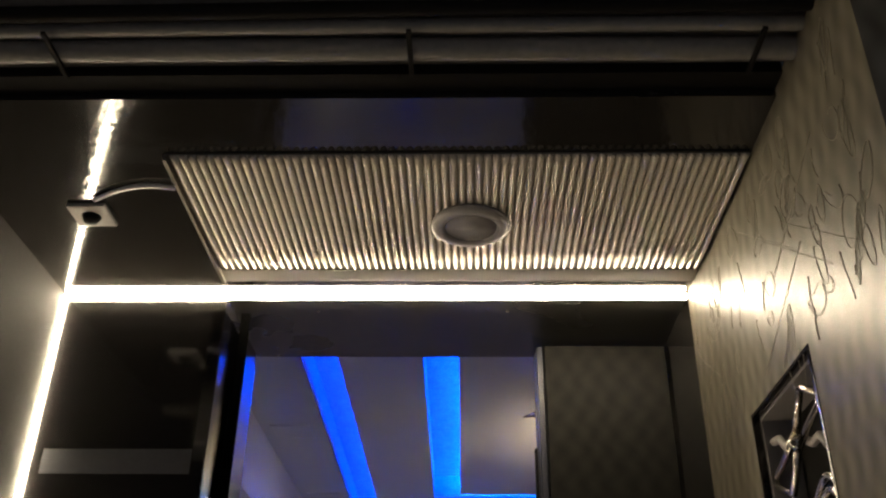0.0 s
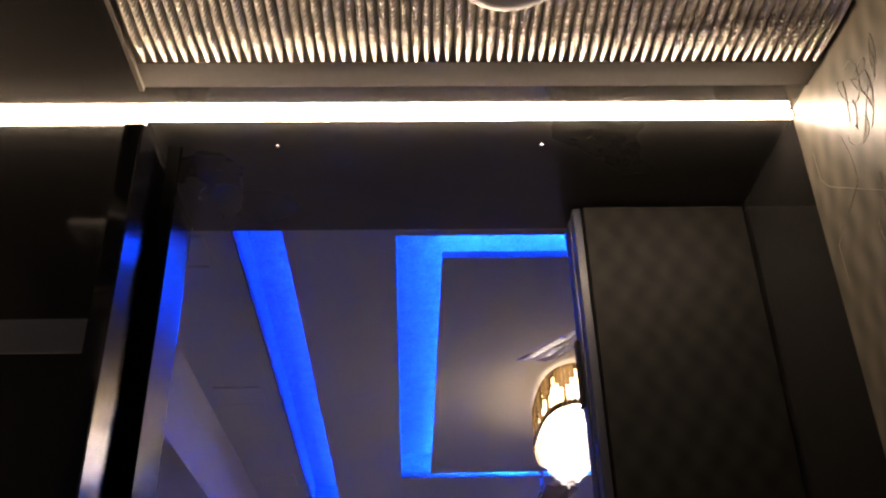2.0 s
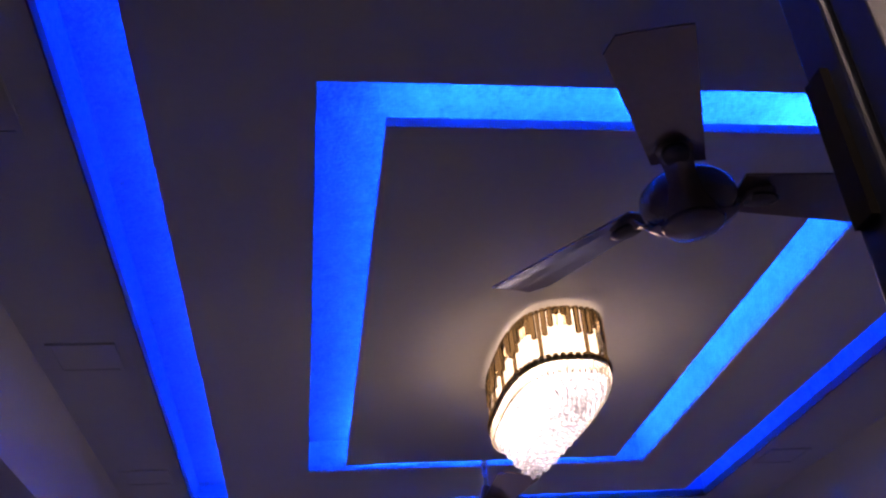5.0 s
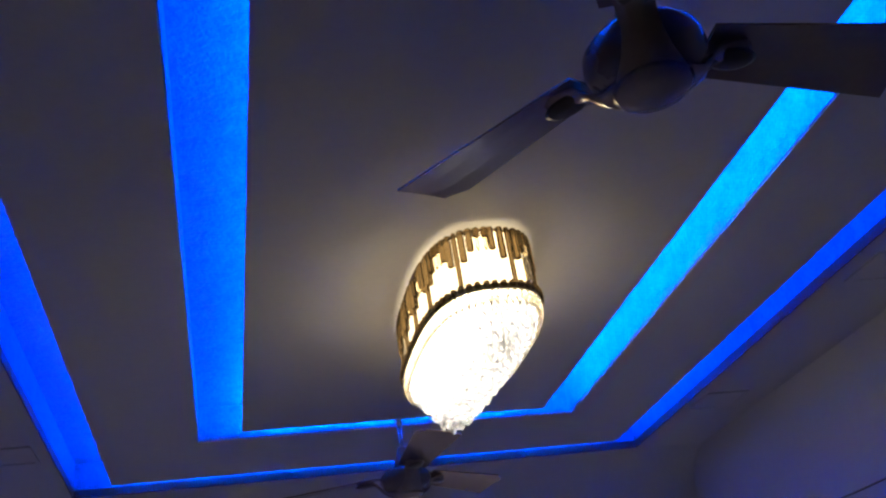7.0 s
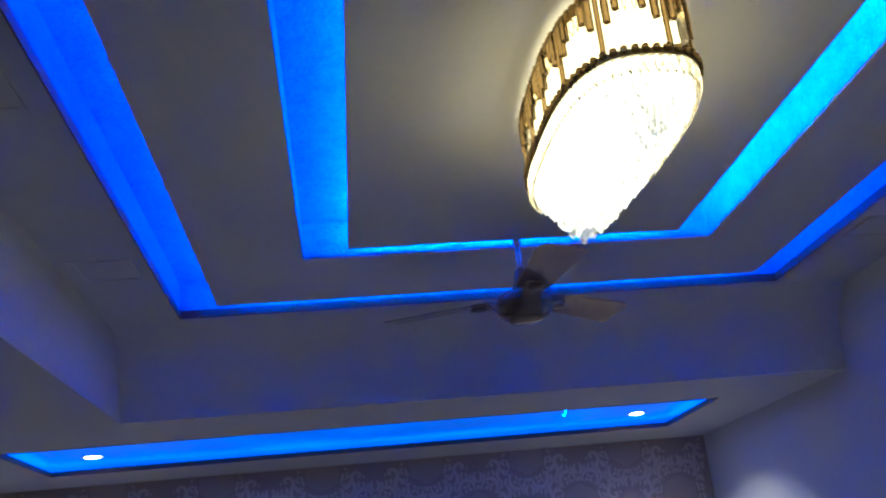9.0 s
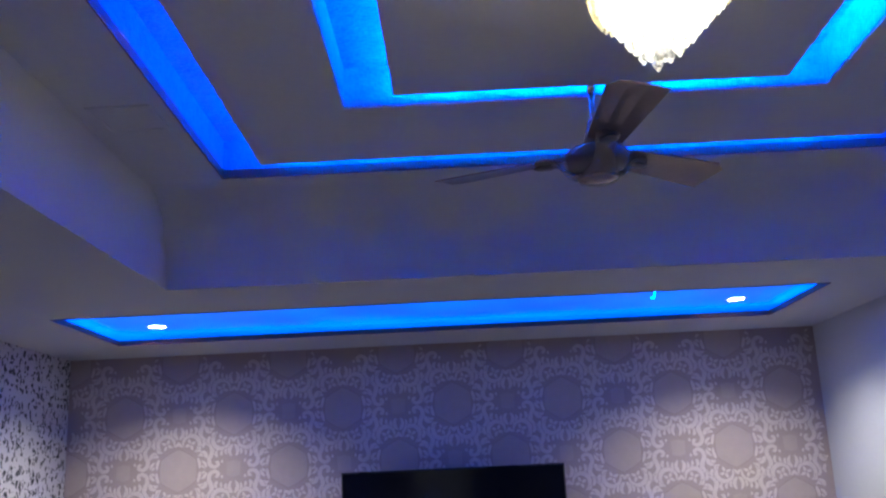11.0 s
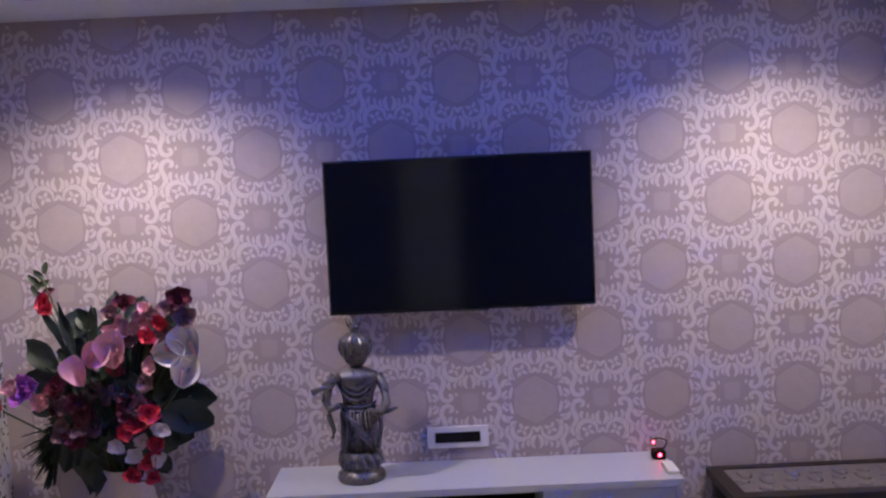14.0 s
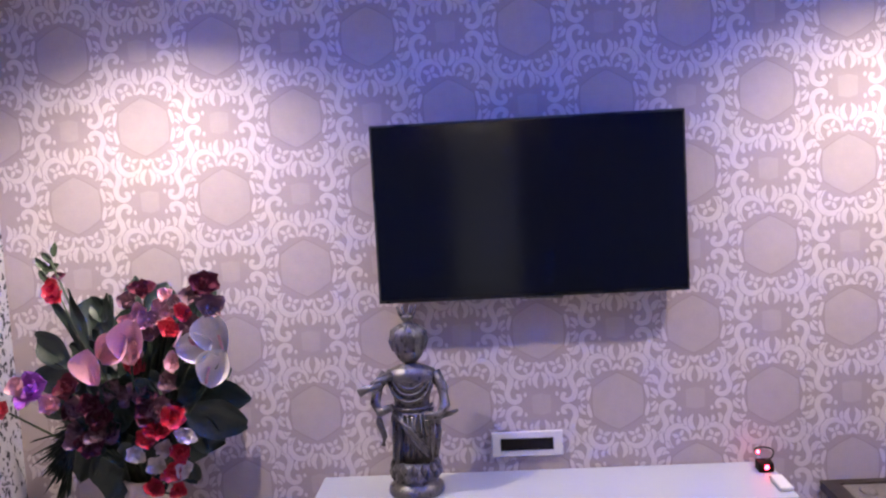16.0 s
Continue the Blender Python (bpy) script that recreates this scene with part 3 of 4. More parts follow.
# thin dark lead along the plain wall, and a loose end of tape in the slot
thing("wall_cable", "thin grey cable clipped along the plain painted wall", "cable", tube([(XR - 0.006, 4.4 + 2.6 * u, 2.40 - 0.012 * u + 0.004 * math.sin(8 * u)) for u in np.linspace(0, 1, 20)], 0.0035), CONDUIT, True)
thing("led_tape_end", "loose glowing end of blue light tape hanging in the slot", "light strip", tube([(0.93 - 0.03 * u, 8.25 - 0.05 * u, ZS + 0.05 - 0.05 * u * (1.6 - u)) for u in np.linspace(0, 1, 8)], 0.0018, n=6), BLUE_LED, True)

# ---- television wall print: plain hexagons in a net of pale scrolls ----
PX, PZ, HX, HZ = 0.2886, 0.282, -1.427, 1.932


def ribbon(bm, pts, widths, y):
    left, right = [], []
    for i, (x, z) in enumerate(pts):
        x0, z0 = pts[max(i - 1, 0)]
        x1, z1 = pts[min(i + 1, len(pts) - 1)]
        d = math.hypot(x1 - x0, z1 - z0) or 1
        nx, nz = -(z1 - z0) / d * widths[i], (x1 - x0) / d * widths[i]
        left.append(bm.verts.new((x + nx, y, z + nz)))
        right.append(bm.verts.new((x - nx, y, z - nz)))
    for i in range(len(pts) - 1):
        bm.faces.new((left[i], left[i + 1], right[i + 1], right[i]))


def curl(cx, cz, r0, r1, a0, a1, n=14):
    return [(cx + (r0 + (r1 - r0) * u) * math.cos(a0 + (a1 - a0) * u), cz + (r0 + (r1 - r0) * u) * math.sin(a0 + (a1 - a0) * u)) for u in np.linspace(0, 1, n)]


def smooth(points, n=5):
    """A soft line through a few points."""
    p = [points[0]] + list(points) + [points[-1]]
    out = []
    for a, b, c, d in zip(p, p[1:], p[2:], p[3:]):
        for i in range(n):
            u = i / n
            out.append(tuple(0.5 * (2 * q + (r - o) * u + (2 * o - 5 * q + 4 * r - w) * u * u + (3 * q - o - 3 * r + w) * u ** 3) for o, q, r, w in zip(a, b, c, d)))
    return out + [points[-1]]


def petal_widths(n, w):
    return [w * (0.12 + 0.88 * math.sin(math.pi * min(1, (i / (n - 1)) ** 0.8)) ** 0.7) for i in range(n)]


def stroke_widths(n, w):
    return [w * (1 - 0.45 * (i / (n - 1)) ** 2) for i in range(n)]


# one quarter of the motif, about a hexagon's centre: the shared vine, a scroll ring with four petals, lilies and leaves
MOTIF = []
VINE = smooth([(PX / 2, PZ / 2), (0.163, 0.126), (0.176, 0.103), (0.172, 0.077), (0.161, 0.052), (0.166, 0.024), (0.188, 0.011), (0.208, 0.020), (0.205, 0.036), (0.194, 0.034)])
MOTIF.append((VINE, stroke_widths(len(VINE), 0.0125)))
RING = curl(0.063, 0.134, 0.048, 0.040, -1.1, 3.5, 20)
MOTIF.append((RING, [w * 1.25 for w in petal_widths(20, 0.0095)]))
for k in range(4):
    a = 0.4 + k * math.pi / 2
    line = [(0.062 + r * math.cos(a), 0.132 + r * math.sin(a)) for r in np.linspace(0.004, 0.032, 6)]
    MOTIF.append((line, petal_widths(6, 0.0085)))
for points, w in (([(0.004, 0.158), (0.019, 0.178), (0.021, 0.200), (0.010, 0.220)], 0.0105),
                  ([(0.150, 0.060), (0.136, 0.084), (0.112, 0.092)], 0.0125),
                  ([(0.147, 0.012), (0.138, 0.034), (0.121, 0.046)], 0.0085),
                  ([(0.101, 0.062), (0.110, 0.034), (0.113, 0.006)], 0.0085),
                  ([(0.123, 0.112), (0.133, 0.134), (0.127, 0.158)], 0.009),
                  ([(0.205, 0.060), (0.196, 0.078), (0.203, 0.100)], 0.009),
                  ([(0.226, 0.066), (0.224, 0.082), (0.232, 0.094)], 0.0075),
                  ([(0.228, 0.030), (0.229, 0.048)], 0.007),
                  ([(0.020, 0.121), (0.006, 0.132), (0.003, 0.146)], 0.0075),
                  ([(0.104, 0.070), (0.118, 0.078), (0.128, 0.066)], 0.007),
                  ([(0.098, 0.092), (0.110, 0.104), (0.112, 0.122)], 0.0075),
                  ([(0.120, 0.020), (0.132, 0.014), (0.140, 0.004)], 0.006),
                  ([(0.036, 0.176), (0.042, 0.194), (0.036, 0.210)], 0.0075)):
    line = smooth(points, 4)
    MOTIF.append((line, petal_widths(len(line), w)))

scroll, hexes, rims, edges = bmesh.new(), bmesh.new(), bmesh.new(), bmesh.new()
for i in range(-2, 13):
    for j in range(-7, 3):
        if (i + j) % 2:
            continue
        cx, cz = HX + i * PX, HZ + j * PZ
        if not (XL - 0.1 < cx < XR + 0.1 and 0.1 < cz < ZS + 0.12):
            continue
        for bm, r, y in ((rims, 0.1155, YF - 0.0004), (hexes, 0.111, YF - 0.0008)):
            ring = []
            for k in range(24):
                a = 2 * math.pi * k / 24
                rr = r * math.cos(math.pi / 6) / math.cos((a + math.pi / 2 + math.pi / 6) % (math.pi / 3) - math.pi / 6) * 0.72 + 0.26 * r
                ring.append((cx + 0.98 * rr * math.sin(a), min(cz + rr * math.cos(a), ZS - 0.001)))
            ring = [(min(max(x, XL + 0.001), XR - 0.001), z) for x, z in ring]
            bm.faces.new([bm.verts.new((x, y, z)) for x, z in ring])
        if cx + PX < XR - 0.05 and cz < ZS - 0.05:
            hexes.faces.new([hexes.verts.new((cx + PX + a, YF - 0.0008, cz + b)) for a, b in ((0, -0.042), (0.034, -0.034), (0.036, 0.034), (0, 0.042), (-0.036, 0.034), (-0.034, -0.034))])
        for sx in (-1, 1):
            for sz in (-1, 1):
                for k, (pts, w) in enumerate(MOTIF):
                    p = [(cx + sx * x, cz + sz * z) for x, z in pts]
                    if all(XL + 0.01 < x < XR - 0.01 and z < ZS - 0.01 for x, z in p):
                        ribbon(edges, p, [v + 0.0024 for v in w], YF - 0.0010 - 0.00008 * k)
                        ribbon(scroll, p, w, YF - 0.00104 - 0.00008 * k)
wall_n = bpy.data.objects["wall_north"]
for n_, bm, m_, lab in (("hexagon_rims", rims, HEX_LINE, "dark outlines of the plain hexagons"), ("scroll_edges", edges, HEX_LINE, "thin dark edges of the scrollwork"), ("hexagons", hexes, HEX, "plain beige hexagons"), ("scrolls", scroll, SCROLL, "pale scrollwork print")):
    o = part(n_, bm, m_, wall_n, lab)
    o["kind"] = "stuff"


# ---- fans ----
def build_fan(label, turn):
    fan = thing("ceiling_fan", label, "ceiling fan", group="ceiling fans")
    zb = -0.190
    part("canopy", lathe([(0.0, 0), (0.014, 0), (0.014, -0.008), (0.011, -0.016), (0.008, -0.02)], n=28), STEEL, fan, smooth=True)
    part("rod", tube([(0, 0, -0.02), (0, 0, -0.17)], 0.008, n=12), STEEL, fan, smooth=True)
    part("lower_cup", lathe([(0.009, -0.095), (0.018, -0.105), (0.027, -0.140), (0.036, -0.176)], n=28), FAN, fan, smooth=True)
    part("motor", lathe([(0.0, -0.172), (0.046, -0.175), (0.074, -0.184), (0.087, -0.200), (0.089, -0.216), (0.082, -0.236), (0.062, -0.251), (0.03, -0.259), (0.0, -0.260)], n=36), MOTOR, fan, smooth=True)
    part("hub_cap", lathe([(0.0, -0.2765), (0.03, -0.2755), (0.052, -0.271), (0.058, -0.264)], n=28), FAN, fan, "brown cap under the motor", True)
    for k in range(3):
        a = turn + 120 * k
        arm = bmesh.new()
        secs = []
        for r, z, w in ((0.03, -0.266, 0.050), (0.045, -0.263, 0.044), (0.066, -0.255, 0.035), (0.084, -0.242, 0.029), (0.097, -0.226, 0.026), (0.108, -0.212, 0.026), (0.128, -0.204, 0.029), (0.155, -0.2005, 0.032), (0.17, -0.2, 0.020)):
            secs.append([arm.verts.new((r, sy * w, z + dz + (0.004 if abs(sy) == 1 else 0))) for sy, dz in ((-1, 0.005), (0, 0.005), (1, 0.005), (1, -0.002), (0, -0.005), (-1, -0.002))])
        for p, q in zip(secs, secs[1:]):
            for m in range(6):
                arm.faces.new((p[m], p[(m + 1) % 6], q[(m + 1) % 6], q[m]))
        arm.faces.new(secs[0]), arm.faces.new(secs[-1])
        part("bracket", arm, FAN, fan, "brown blade bracket", True, turn=(0, 0, a))
        bl = bmesh.new()
        secs = []
        for u in np.linspace(0, 1, 10):
            x = 0.100 + 0.355 * u
            w0, w1 = -0.046 - 0.022 * u, 0.046 + 0.026 * u
            if u > 0.95:
                w0 += 0.028
            tilt = -math.tan(radians(11))
            pts = [(x, w0 + (w1 - w0) * v, zb + tilt * (w0 + (w1 - w0) * v) + 0.002 * (1 - (2 * v - 1) ** 2)) for v in (0, 0.33, 0.67, 1)]
            secs.append([bl.verts.new(p) for p in pts] + [bl.verts.new((p[0], p[1], p[2] - 0.004)) for p in reversed(pts)])
        for p, q in zip(secs, secs[1:]):
            for m in range(8):
                bl.faces.new((p[m], p[(m + 1) % 8], q[(m + 1) % 8], q[m]))
        bl.faces.new(secs[0]), bl.faces.new(secs[-1])
        part("root_cap", lathe([(0.0, -0.004), (0.8, -0.003), (1.0, 0.0)], n=18, sx=0.040, sy=0.026), FAN_DARK, fan, "dark oval blade root", True, at=(0.142 * math.cos(radians(a)), 0.142 * math.sin(radians(a)), -0.2055), turn=(0, 0, a))
        part("blade", bl, FAN, fan, "flat brown blade", turn=(0, 0, a))
        part("screw", lathe([(0.0, -0.006), (0.006, -0.004), (0.006, 0.0)], n=10), STEEL, fan, "small bright screw", at=(0.108 * math.cos(radians(a)), 0.108 * math.sin(radians(a)), -0.2095))
    return fan


fan = build_fan("brown three-bladed ceiling fan hung near the doorway", 242.5)
fan.location = (0.463, 4.448, ZC)
fan = build_fan("brown three-bladed ceiling fan hung beyond the chandelier", 274)
fan.location = (0.457, 6.625, ZC)


# ---- chandelier ----
def oval(a, b, n, power=2.9):
    """Even steps round a long oval with straight sides."""
    fine = []
    for i in range(720):
        c, q = math.cos(math.pi * i / 360), math.sin(math.pi * i / 360)
        fine.append(Vector((a * math.copysign(abs(c) ** (2 / power), c), b * math.copysign(abs(q) ** (2 / power), q))))
    reach = [0.0]
    for p, q in zip(fine, fine[1:] + fine[:1]):
        reach.append(reach[-1] + (q - p).length)
    out, k = [], 0
    for i in range(n):
        d = (i + 0.5) / n * reach[-1]
        while reach[k + 1] < d:
            k += 1
        out.append(tuple(fine[k]))
    return out


def oval_rings(rings, n=64):
    """Joins oval outlines (half width, half length, height) into one skin."""
    bm = bmesh.new()
    rows = [[bm.verts.new((x, y, z)) for x, y in oval(a, b, n)] for a, b, z in rings]
    for p, q in zip(rows, rows[1:]):
        for k in range(n):
            bm.faces.new((p[k], p[(k + 1) % n], q[(k + 1) % n], q[k]))
    return bm, rows


ch = thing("chandelier", "lit oval crystal chandelier close under the ceiling", "chandelier", at=(0.459, 5.59, ZC))
CA, CB = 0.138, 0.335
bm, rows = oval_rings([(CA - 0.03, CB - 0.03, 0), (CA - 0.03, CB - 0.03, -0.012)])
bm.faces.new(rows[0]), bm.faces.new(rows[1])
part("ceiling_plate", bm, BRASS, ch, "dull brass plate")
part("opal_shade", oval_rings([(CA - 0.022, CB - 0.022, -0.014), (CA - 0.018, CB - 0.018, -0.04), (CA - 0.018, CB - 0.018, -0.165)])[0], DRUM_GLOW, ch, "glowing opal inner shade", True)
# opaque disc added to keep the base from lighting the ceiling
bm, rows = oval_rings([(CA - 0.011, CB - 0.011, -0.1652), (CA - 0.011, CB - 0.011, -0.1657)])
bm.faces.new(rows[0]), bm.faces.new(rows[1])
part("light_block", bm, BRASS, ch, "hidden brass disc added to stop light leaking upward")
bm, rows = oval_rings([(CA - 0.016, CB - 0.016, -0.166), (0.108, 0.300, -0.172), (0.100, 0.294, -0.188), (0.083, 0.284, -0.192), (0.076, 0.280, -0.206), (0.060, 0.272, -0.210), (0.054, 0.268, -0.224), (0.030, 0.256, -0.230), (0.012, 0.246, -0.236)])
bm.faces.new(rows[-1])
part("opal_base", bm, DRUM_BASE, ch, "glowing opal base", True)
part("lower_ring", oval_rings([(CA - 0.008, CB - 0.008, -0.158), (CA + 0.005, CB + 0.005, -0.158), (CA + 0.005, CB + 0.005, -0.172), (CA - 0.008, CB - 0.008, -0.172), (CA - 0.008, CB - 0.008, -0.158)], 96)[0], BRASS, ch, "dark brass ring")


def rod_mesh(name, length, r, material, tip=0.012):
    return put_mesh(name, lathe([(r * 0.7, 0), (r, -0.003), (r, -length + tip), (r * 0.25, -length)], n=6), material)


STEPS = (1.0, 0.58, 0.42, 0.18, 0.18, 0.42, 0.58)
tubes = {h: rod_mesh("tube", 0.14 * h, 0.0092 if h < 1 else 0.0065, TUBE, 0.004) for h in set(STEPS)}
inner = rod_mesh("crystal", 0.055, 0.006, AMBER)
for i, (x, y) in enumerate(oval(CA, CB, 91)):
    o = new("tube", tubes[STEPS[i % 7]])
    o.parent, o.location = ch, (x, y, -0.016)
    if i % 7 in (3, 4):
        o = new("crystal", inner)
        o.parent, o.location = ch, (x * 0.96, y * 0.985, -0.018)
bead = put_mesh("bead", lathe([(0.0, 0.009), (0.008, 0.006), (0.008, -0.006), (0.0, -0.009)], n=8), TUBE)
for x, y in oval(CA + 0.006, CB + 0.006, 84):
    o = new("bead", bead)
    o.parent, o.location = ch, (x, y, -0.160)
short = rod_mesh("crystal", 0.036, 0.0075, AMBER)
for x, y in oval(CA - 0.001, CB - 0.001, 96):
    o = new("crystal", short)
    o.parent, o.location = ch, (x, y, -0.172)
# tiers that step down towards a long keel
for a, b, n, length in ((0.117, 0.316, 60, 0.046), (0.095, 0.306, 54, 0.067), (0.073, 0.298, 48, 0.089), (0.051, 0.288, 42, 0.108), (0.030, 0.276, 34, 0.122), (0.009, 0.262, 20, 0.126)):
    drops = [rod_mesh("crystal", length + d, 0.0105, CRYSTAL) for d in (-0.004, 0.0, 0.004)]
    for i, (x, y) in enumerate(oval(a, b, n)):
        o = new("crystal", drops[i * 7 % 3])
        o.parent, o.location = ch, (x, y, -0.175)

# ---- television ----
tv = thing("television", "black flat television hung on the papered wall, switched off", "television")
part("body", box((-0.566, 9.089, 1.2296), (0.568, 9.125, 1.8834), bevel=0.004), TV_BLACK, tv)
part("screen", box((-0.557, 9.085, 1.243), (0.559, 9.088, 1.874)), TV_GLASS, tv, "dark glossy screen")
part("rear_housing", box((-0.42, 9.125, 1.25), (0.42, 9.15, 1.62), bevel=0.008), TV_BLACK, tv)
part("wall_bracket", box((-0.2, 9.15, 1.40), (0.2, 9.178, 1.72)), BLACK, tv)
part("logo_bar", box((-0.05, 9.083, 1.2246), (0.11, 9.091, 1.2292)), STEEL, tv, "bright strip under the screen")

# ---- cabinet ----
cab = thing("tv_cabinet", "low pale grey television cabinet with an open dark niche", "cabinet")
cx0, cx1, cy0, cy1, cz = -0.83, 0.852, 8.80, 9.172, 0.552
part("top", box((cx0, cy0, cz - 0.03), (cx1, cy1, cz), bevel=0.002), LAMINATE, cab, "pale grey worktop")
for x in (cx0 + 0.01, -0.30, 0.285, cx1 - 0.03):
    part("side", box((x, cy0 + 0.012, 0.03), (x + 0.02, cy1, cz - 0.031)), LAMINATE, cab)
part("back", box((-0.279, cy1 - 0.012, 0.03), (0.284, cy1, cz - 0.031)), BLACK, cab, "dark niche back")
part("shelf", box((-0.279, cy0 + 0.03, 0.27), (0.284, cy1 - 0.013, 0.29)), BLACK, cab)
for x0, x1 in ((cx0 + 0.032, -0.302), (0.307, cx1 - 0.032)):
    d = part("door", box((x0, cy0 + 0.014, 0.035), (x1, cy0 + 0.03, cz - 0.034), bevel=0.002), LAMINATE, cab)
    part("handle", box(((x0 + x1) / 2 - 0.06, cy0 + 0.004, 0.40), ((x0 + x1) / 2 + 0.06, cy0 + 0.0135, 0.41), bevel=0.001), STEEL, d, "slim steel handle")
part("plinth", box((cx0 + 0.04, cy0 + 0.05, 0.0), (cx1 - 0.04, cy1, 0.029)), BLACK, cab)

sw = thing("switch_plate", "white modular switch plate with a dark module on the wall", "switch plate")
part("plate", box((-0.181, 9.166, 0.607), (0.09, 9.1765, 0.703), bevel=0.003), WHITE_PLASTIC, sw)
part("module", box((-0.145, 9.163, 0.632), (0.054, 9.1655, 0.678)), BLACK, sw, "dark module")

ad = thing("charger", "small black charger with a red light lying on the cabinet", "charger")
part("case", box((0.785, 9.04, 0.5525), (0.84, 9.10, 0.59), bevel=0.006), BLACK, ad)
part("light", lathe([(0.0, 0.0), (0.008, 0.001), (0.008, 0.004)], n=12, m=pose(0.812, 9.039, 0.575, 90)), RED_LED, ad, "glowing red light")
# extra light added behind the case to throw red on the wall
part("light", lathe([(0.0, 0.0), (0.006, 0.001), (0.006, 0.004)], n=12, m=pose(0.80, 9.104, 0.61, -90)), RED_LED, ad, "glowing red light")
part("lead", tube([(0.83 + 0.03 * math.sin(2 * u), 9.10 + 0.06 * u / 3, 0.57 + 0.05 * math.sin(u)) for u in np.linspace(0, 3, 14)], 0.003), BLACK, ad, smooth=True)
rc = thing("remote_control", "slim white remote control lying on the cabinet", "remote control", box((0.803, 8.85, 0.5525), (0.849, 8.985, 0.568), bevel=0.004), WHITE_PLASTIC)

# ---- side table ----
tb = thing("side_table", "dark carved wooden side table with an inlaid top", "table")
tx0, tx1, ty0, ty1, tz = 1.045, 1.90, 8.775, 9.172, 0.47
part("top_frame", board_with_hole((tx0, ty0, tx1, ty1), (tx0 + 0.06, ty0 + 0.06, tx1 - 0.06, ty1 - 0.04), tz - 0.035, tz), DARK_WOOD, tb)
part("inlay", box((tx0 + 0.06, ty0 + 0.06, tz - 0.03), (tx1 - 0.06, ty1 - 0.04, tz - 0.006)), CARVED, tb, "greyish carved inlay")
for i in range(20):
    x = tx0 + 0.1 + i * 0.034
    o = part("carving", lathe([(0.0, 0.004), (0.02, 0.003), (0.03, 0.0)], n=12, sx=1.0, sy=1.7 if i % 2 else 0.8), CARVED, tb, "raised leaf carving", True, at=(x, ty0 + 0.2 + 0.1 * math.sin(i * 2.1), tz - 0.006))
for x in (tx0 + 0.02, tx1 - 0.07):
    for y in (ty0 + 0.02, ty1 - 0.07):
        part("leg", box((x, y, 0), (x + 0.05, y + 0.05, tz - 0.036), bevel=0.006), DARK_WOOD, tb)
part("apron", box((tx0 + 0.07, ty0 + 0.025, tz - 0.10), (tx1 - 0.07, ty0 + 0.045, tz - 0.036)), DARK_WOOD, tb)

# ---- statuette: plain shapes in one mesh ----
bm = bmesh.new()
lathe([(0.0, 0), (0.098, 0), (0.102, 0.012), (0.098, 0.03), (0.084, 0.042), (0.072, 0.052), (0.082, 0.07), (0.086, 0.098), (0.076, 0.118), (0.0, 0.12)], bm, 28)
for k, r in ((0, 0.084), (1, 0.080)):
    for i in range(14):
        a = 2 * math.pi * (i + 0.5 * k) / 14
        lathe([(0.0, -0.026), (0.012, -0.012), (0.014, 0.004), (0.0, 0.024)], bm, 8, pose(r * math.cos(a), r * math.sin(a), 0.080 + 0.026 * k))
# robe, waist and shoulders
lathe([(0.062, 0.115), (0.084, 0.135), (0.080, 0.18), (0.077, 0.23), (0.082, 0.275), (0.074, 0.30), (0.064, 0.325), (0.066, 0.355), (0.082, 0.395), (0.094, 0.43), (0.088, 0.452), (0.05, 0.468), (0.027, 0.476), (0.026, 0.494)], bm, 28, sx=1.0, sy=0.62)
# head under a ribbed, domed headdress with a tuft
lathe([(0.0, 0.478), (0.03, 0.482), (0.046, 0.503), (0.058, 0.532), (0.066, 0.562), (0.062, 0.590), (0.046, 0.608), (0.022, 0.618), (0.016, 0.628), (0.026, 0.640), (0.02, 0.652), (0.0, 0.656)], bm, 22, sy=0.85)
for i in range(11):
    a = 2 * math.pi * i / 11
    tube([(0.056 * math.cos(a), 0.048 * math.sin(a), 0.525), (0.069 * math.cos(a), 0.059 * math.sin(a), 0.562), (0.062 * math.cos(a), 0.053 * math.sin(a), 0.594), (0.026 * math.cos(a), 0.022 * math.sin(a), 0.617)], 0.0055, bm, 6)
for a in (-0.9, -0.35, 0.3, 0.85):
    tube([(0.012 * math.sin(a), 0, 0.635), (0.034 * math.sin(a), -0.004, 0.66), (0.044 * math.sin(a), -0.006, 0.685)], 0.010, bm, 6, 0.35)
# arms, a sash and a short horn held to one side
tube([(-0.086, 0, 0.44), (-0.118, -0.02, 0.40), (-0.128, -0.045, 0.345), (-0.108, -0.07, 0.315), (-0.07, -0.075, 0.335)], 0.023, bm, 10, 0.62)
tube([(-0.07, -0.03, 0.44), (-0.10, -0.06, 0.43), (-0.135, -0.07, 0.415)], 0.019, bm, 10, 0.7)
tube([(-0.095, -0.075, 0.418), (-0.15, -0.078, 0.405), (-0.178, -0.08, 0.392)], 0.011, bm, 8, 1.5)
tube([(0.086, 0, 0.44), (0.112, -0.015, 0.39), (0.122, -0.035, 0.325), (0.098, -0.062, 0.295), (0.05, -0.07, 0.30)], 0.023, bm, 10, 0.62)
tube([(0.105, -0.02, 0.285), (0.135, -0.025, 0.292), (0.165, -0.03, 0.305)], 0.013, bm, 8, 0.5)
tube([(-0.112, -0.04, 0.33), (-0.118, -0.045, 0.28), (-0.10, -0.045, 0.22), (-0.108, -0.04, 0.19)], 0.015, bm, 8, 0.6)
tube([(0.09, -0.03, 0.30), (0.095, -0.04, 0.23), (0.08, -0.045, 0.14)], 0.013, bm, 8, 0.7)
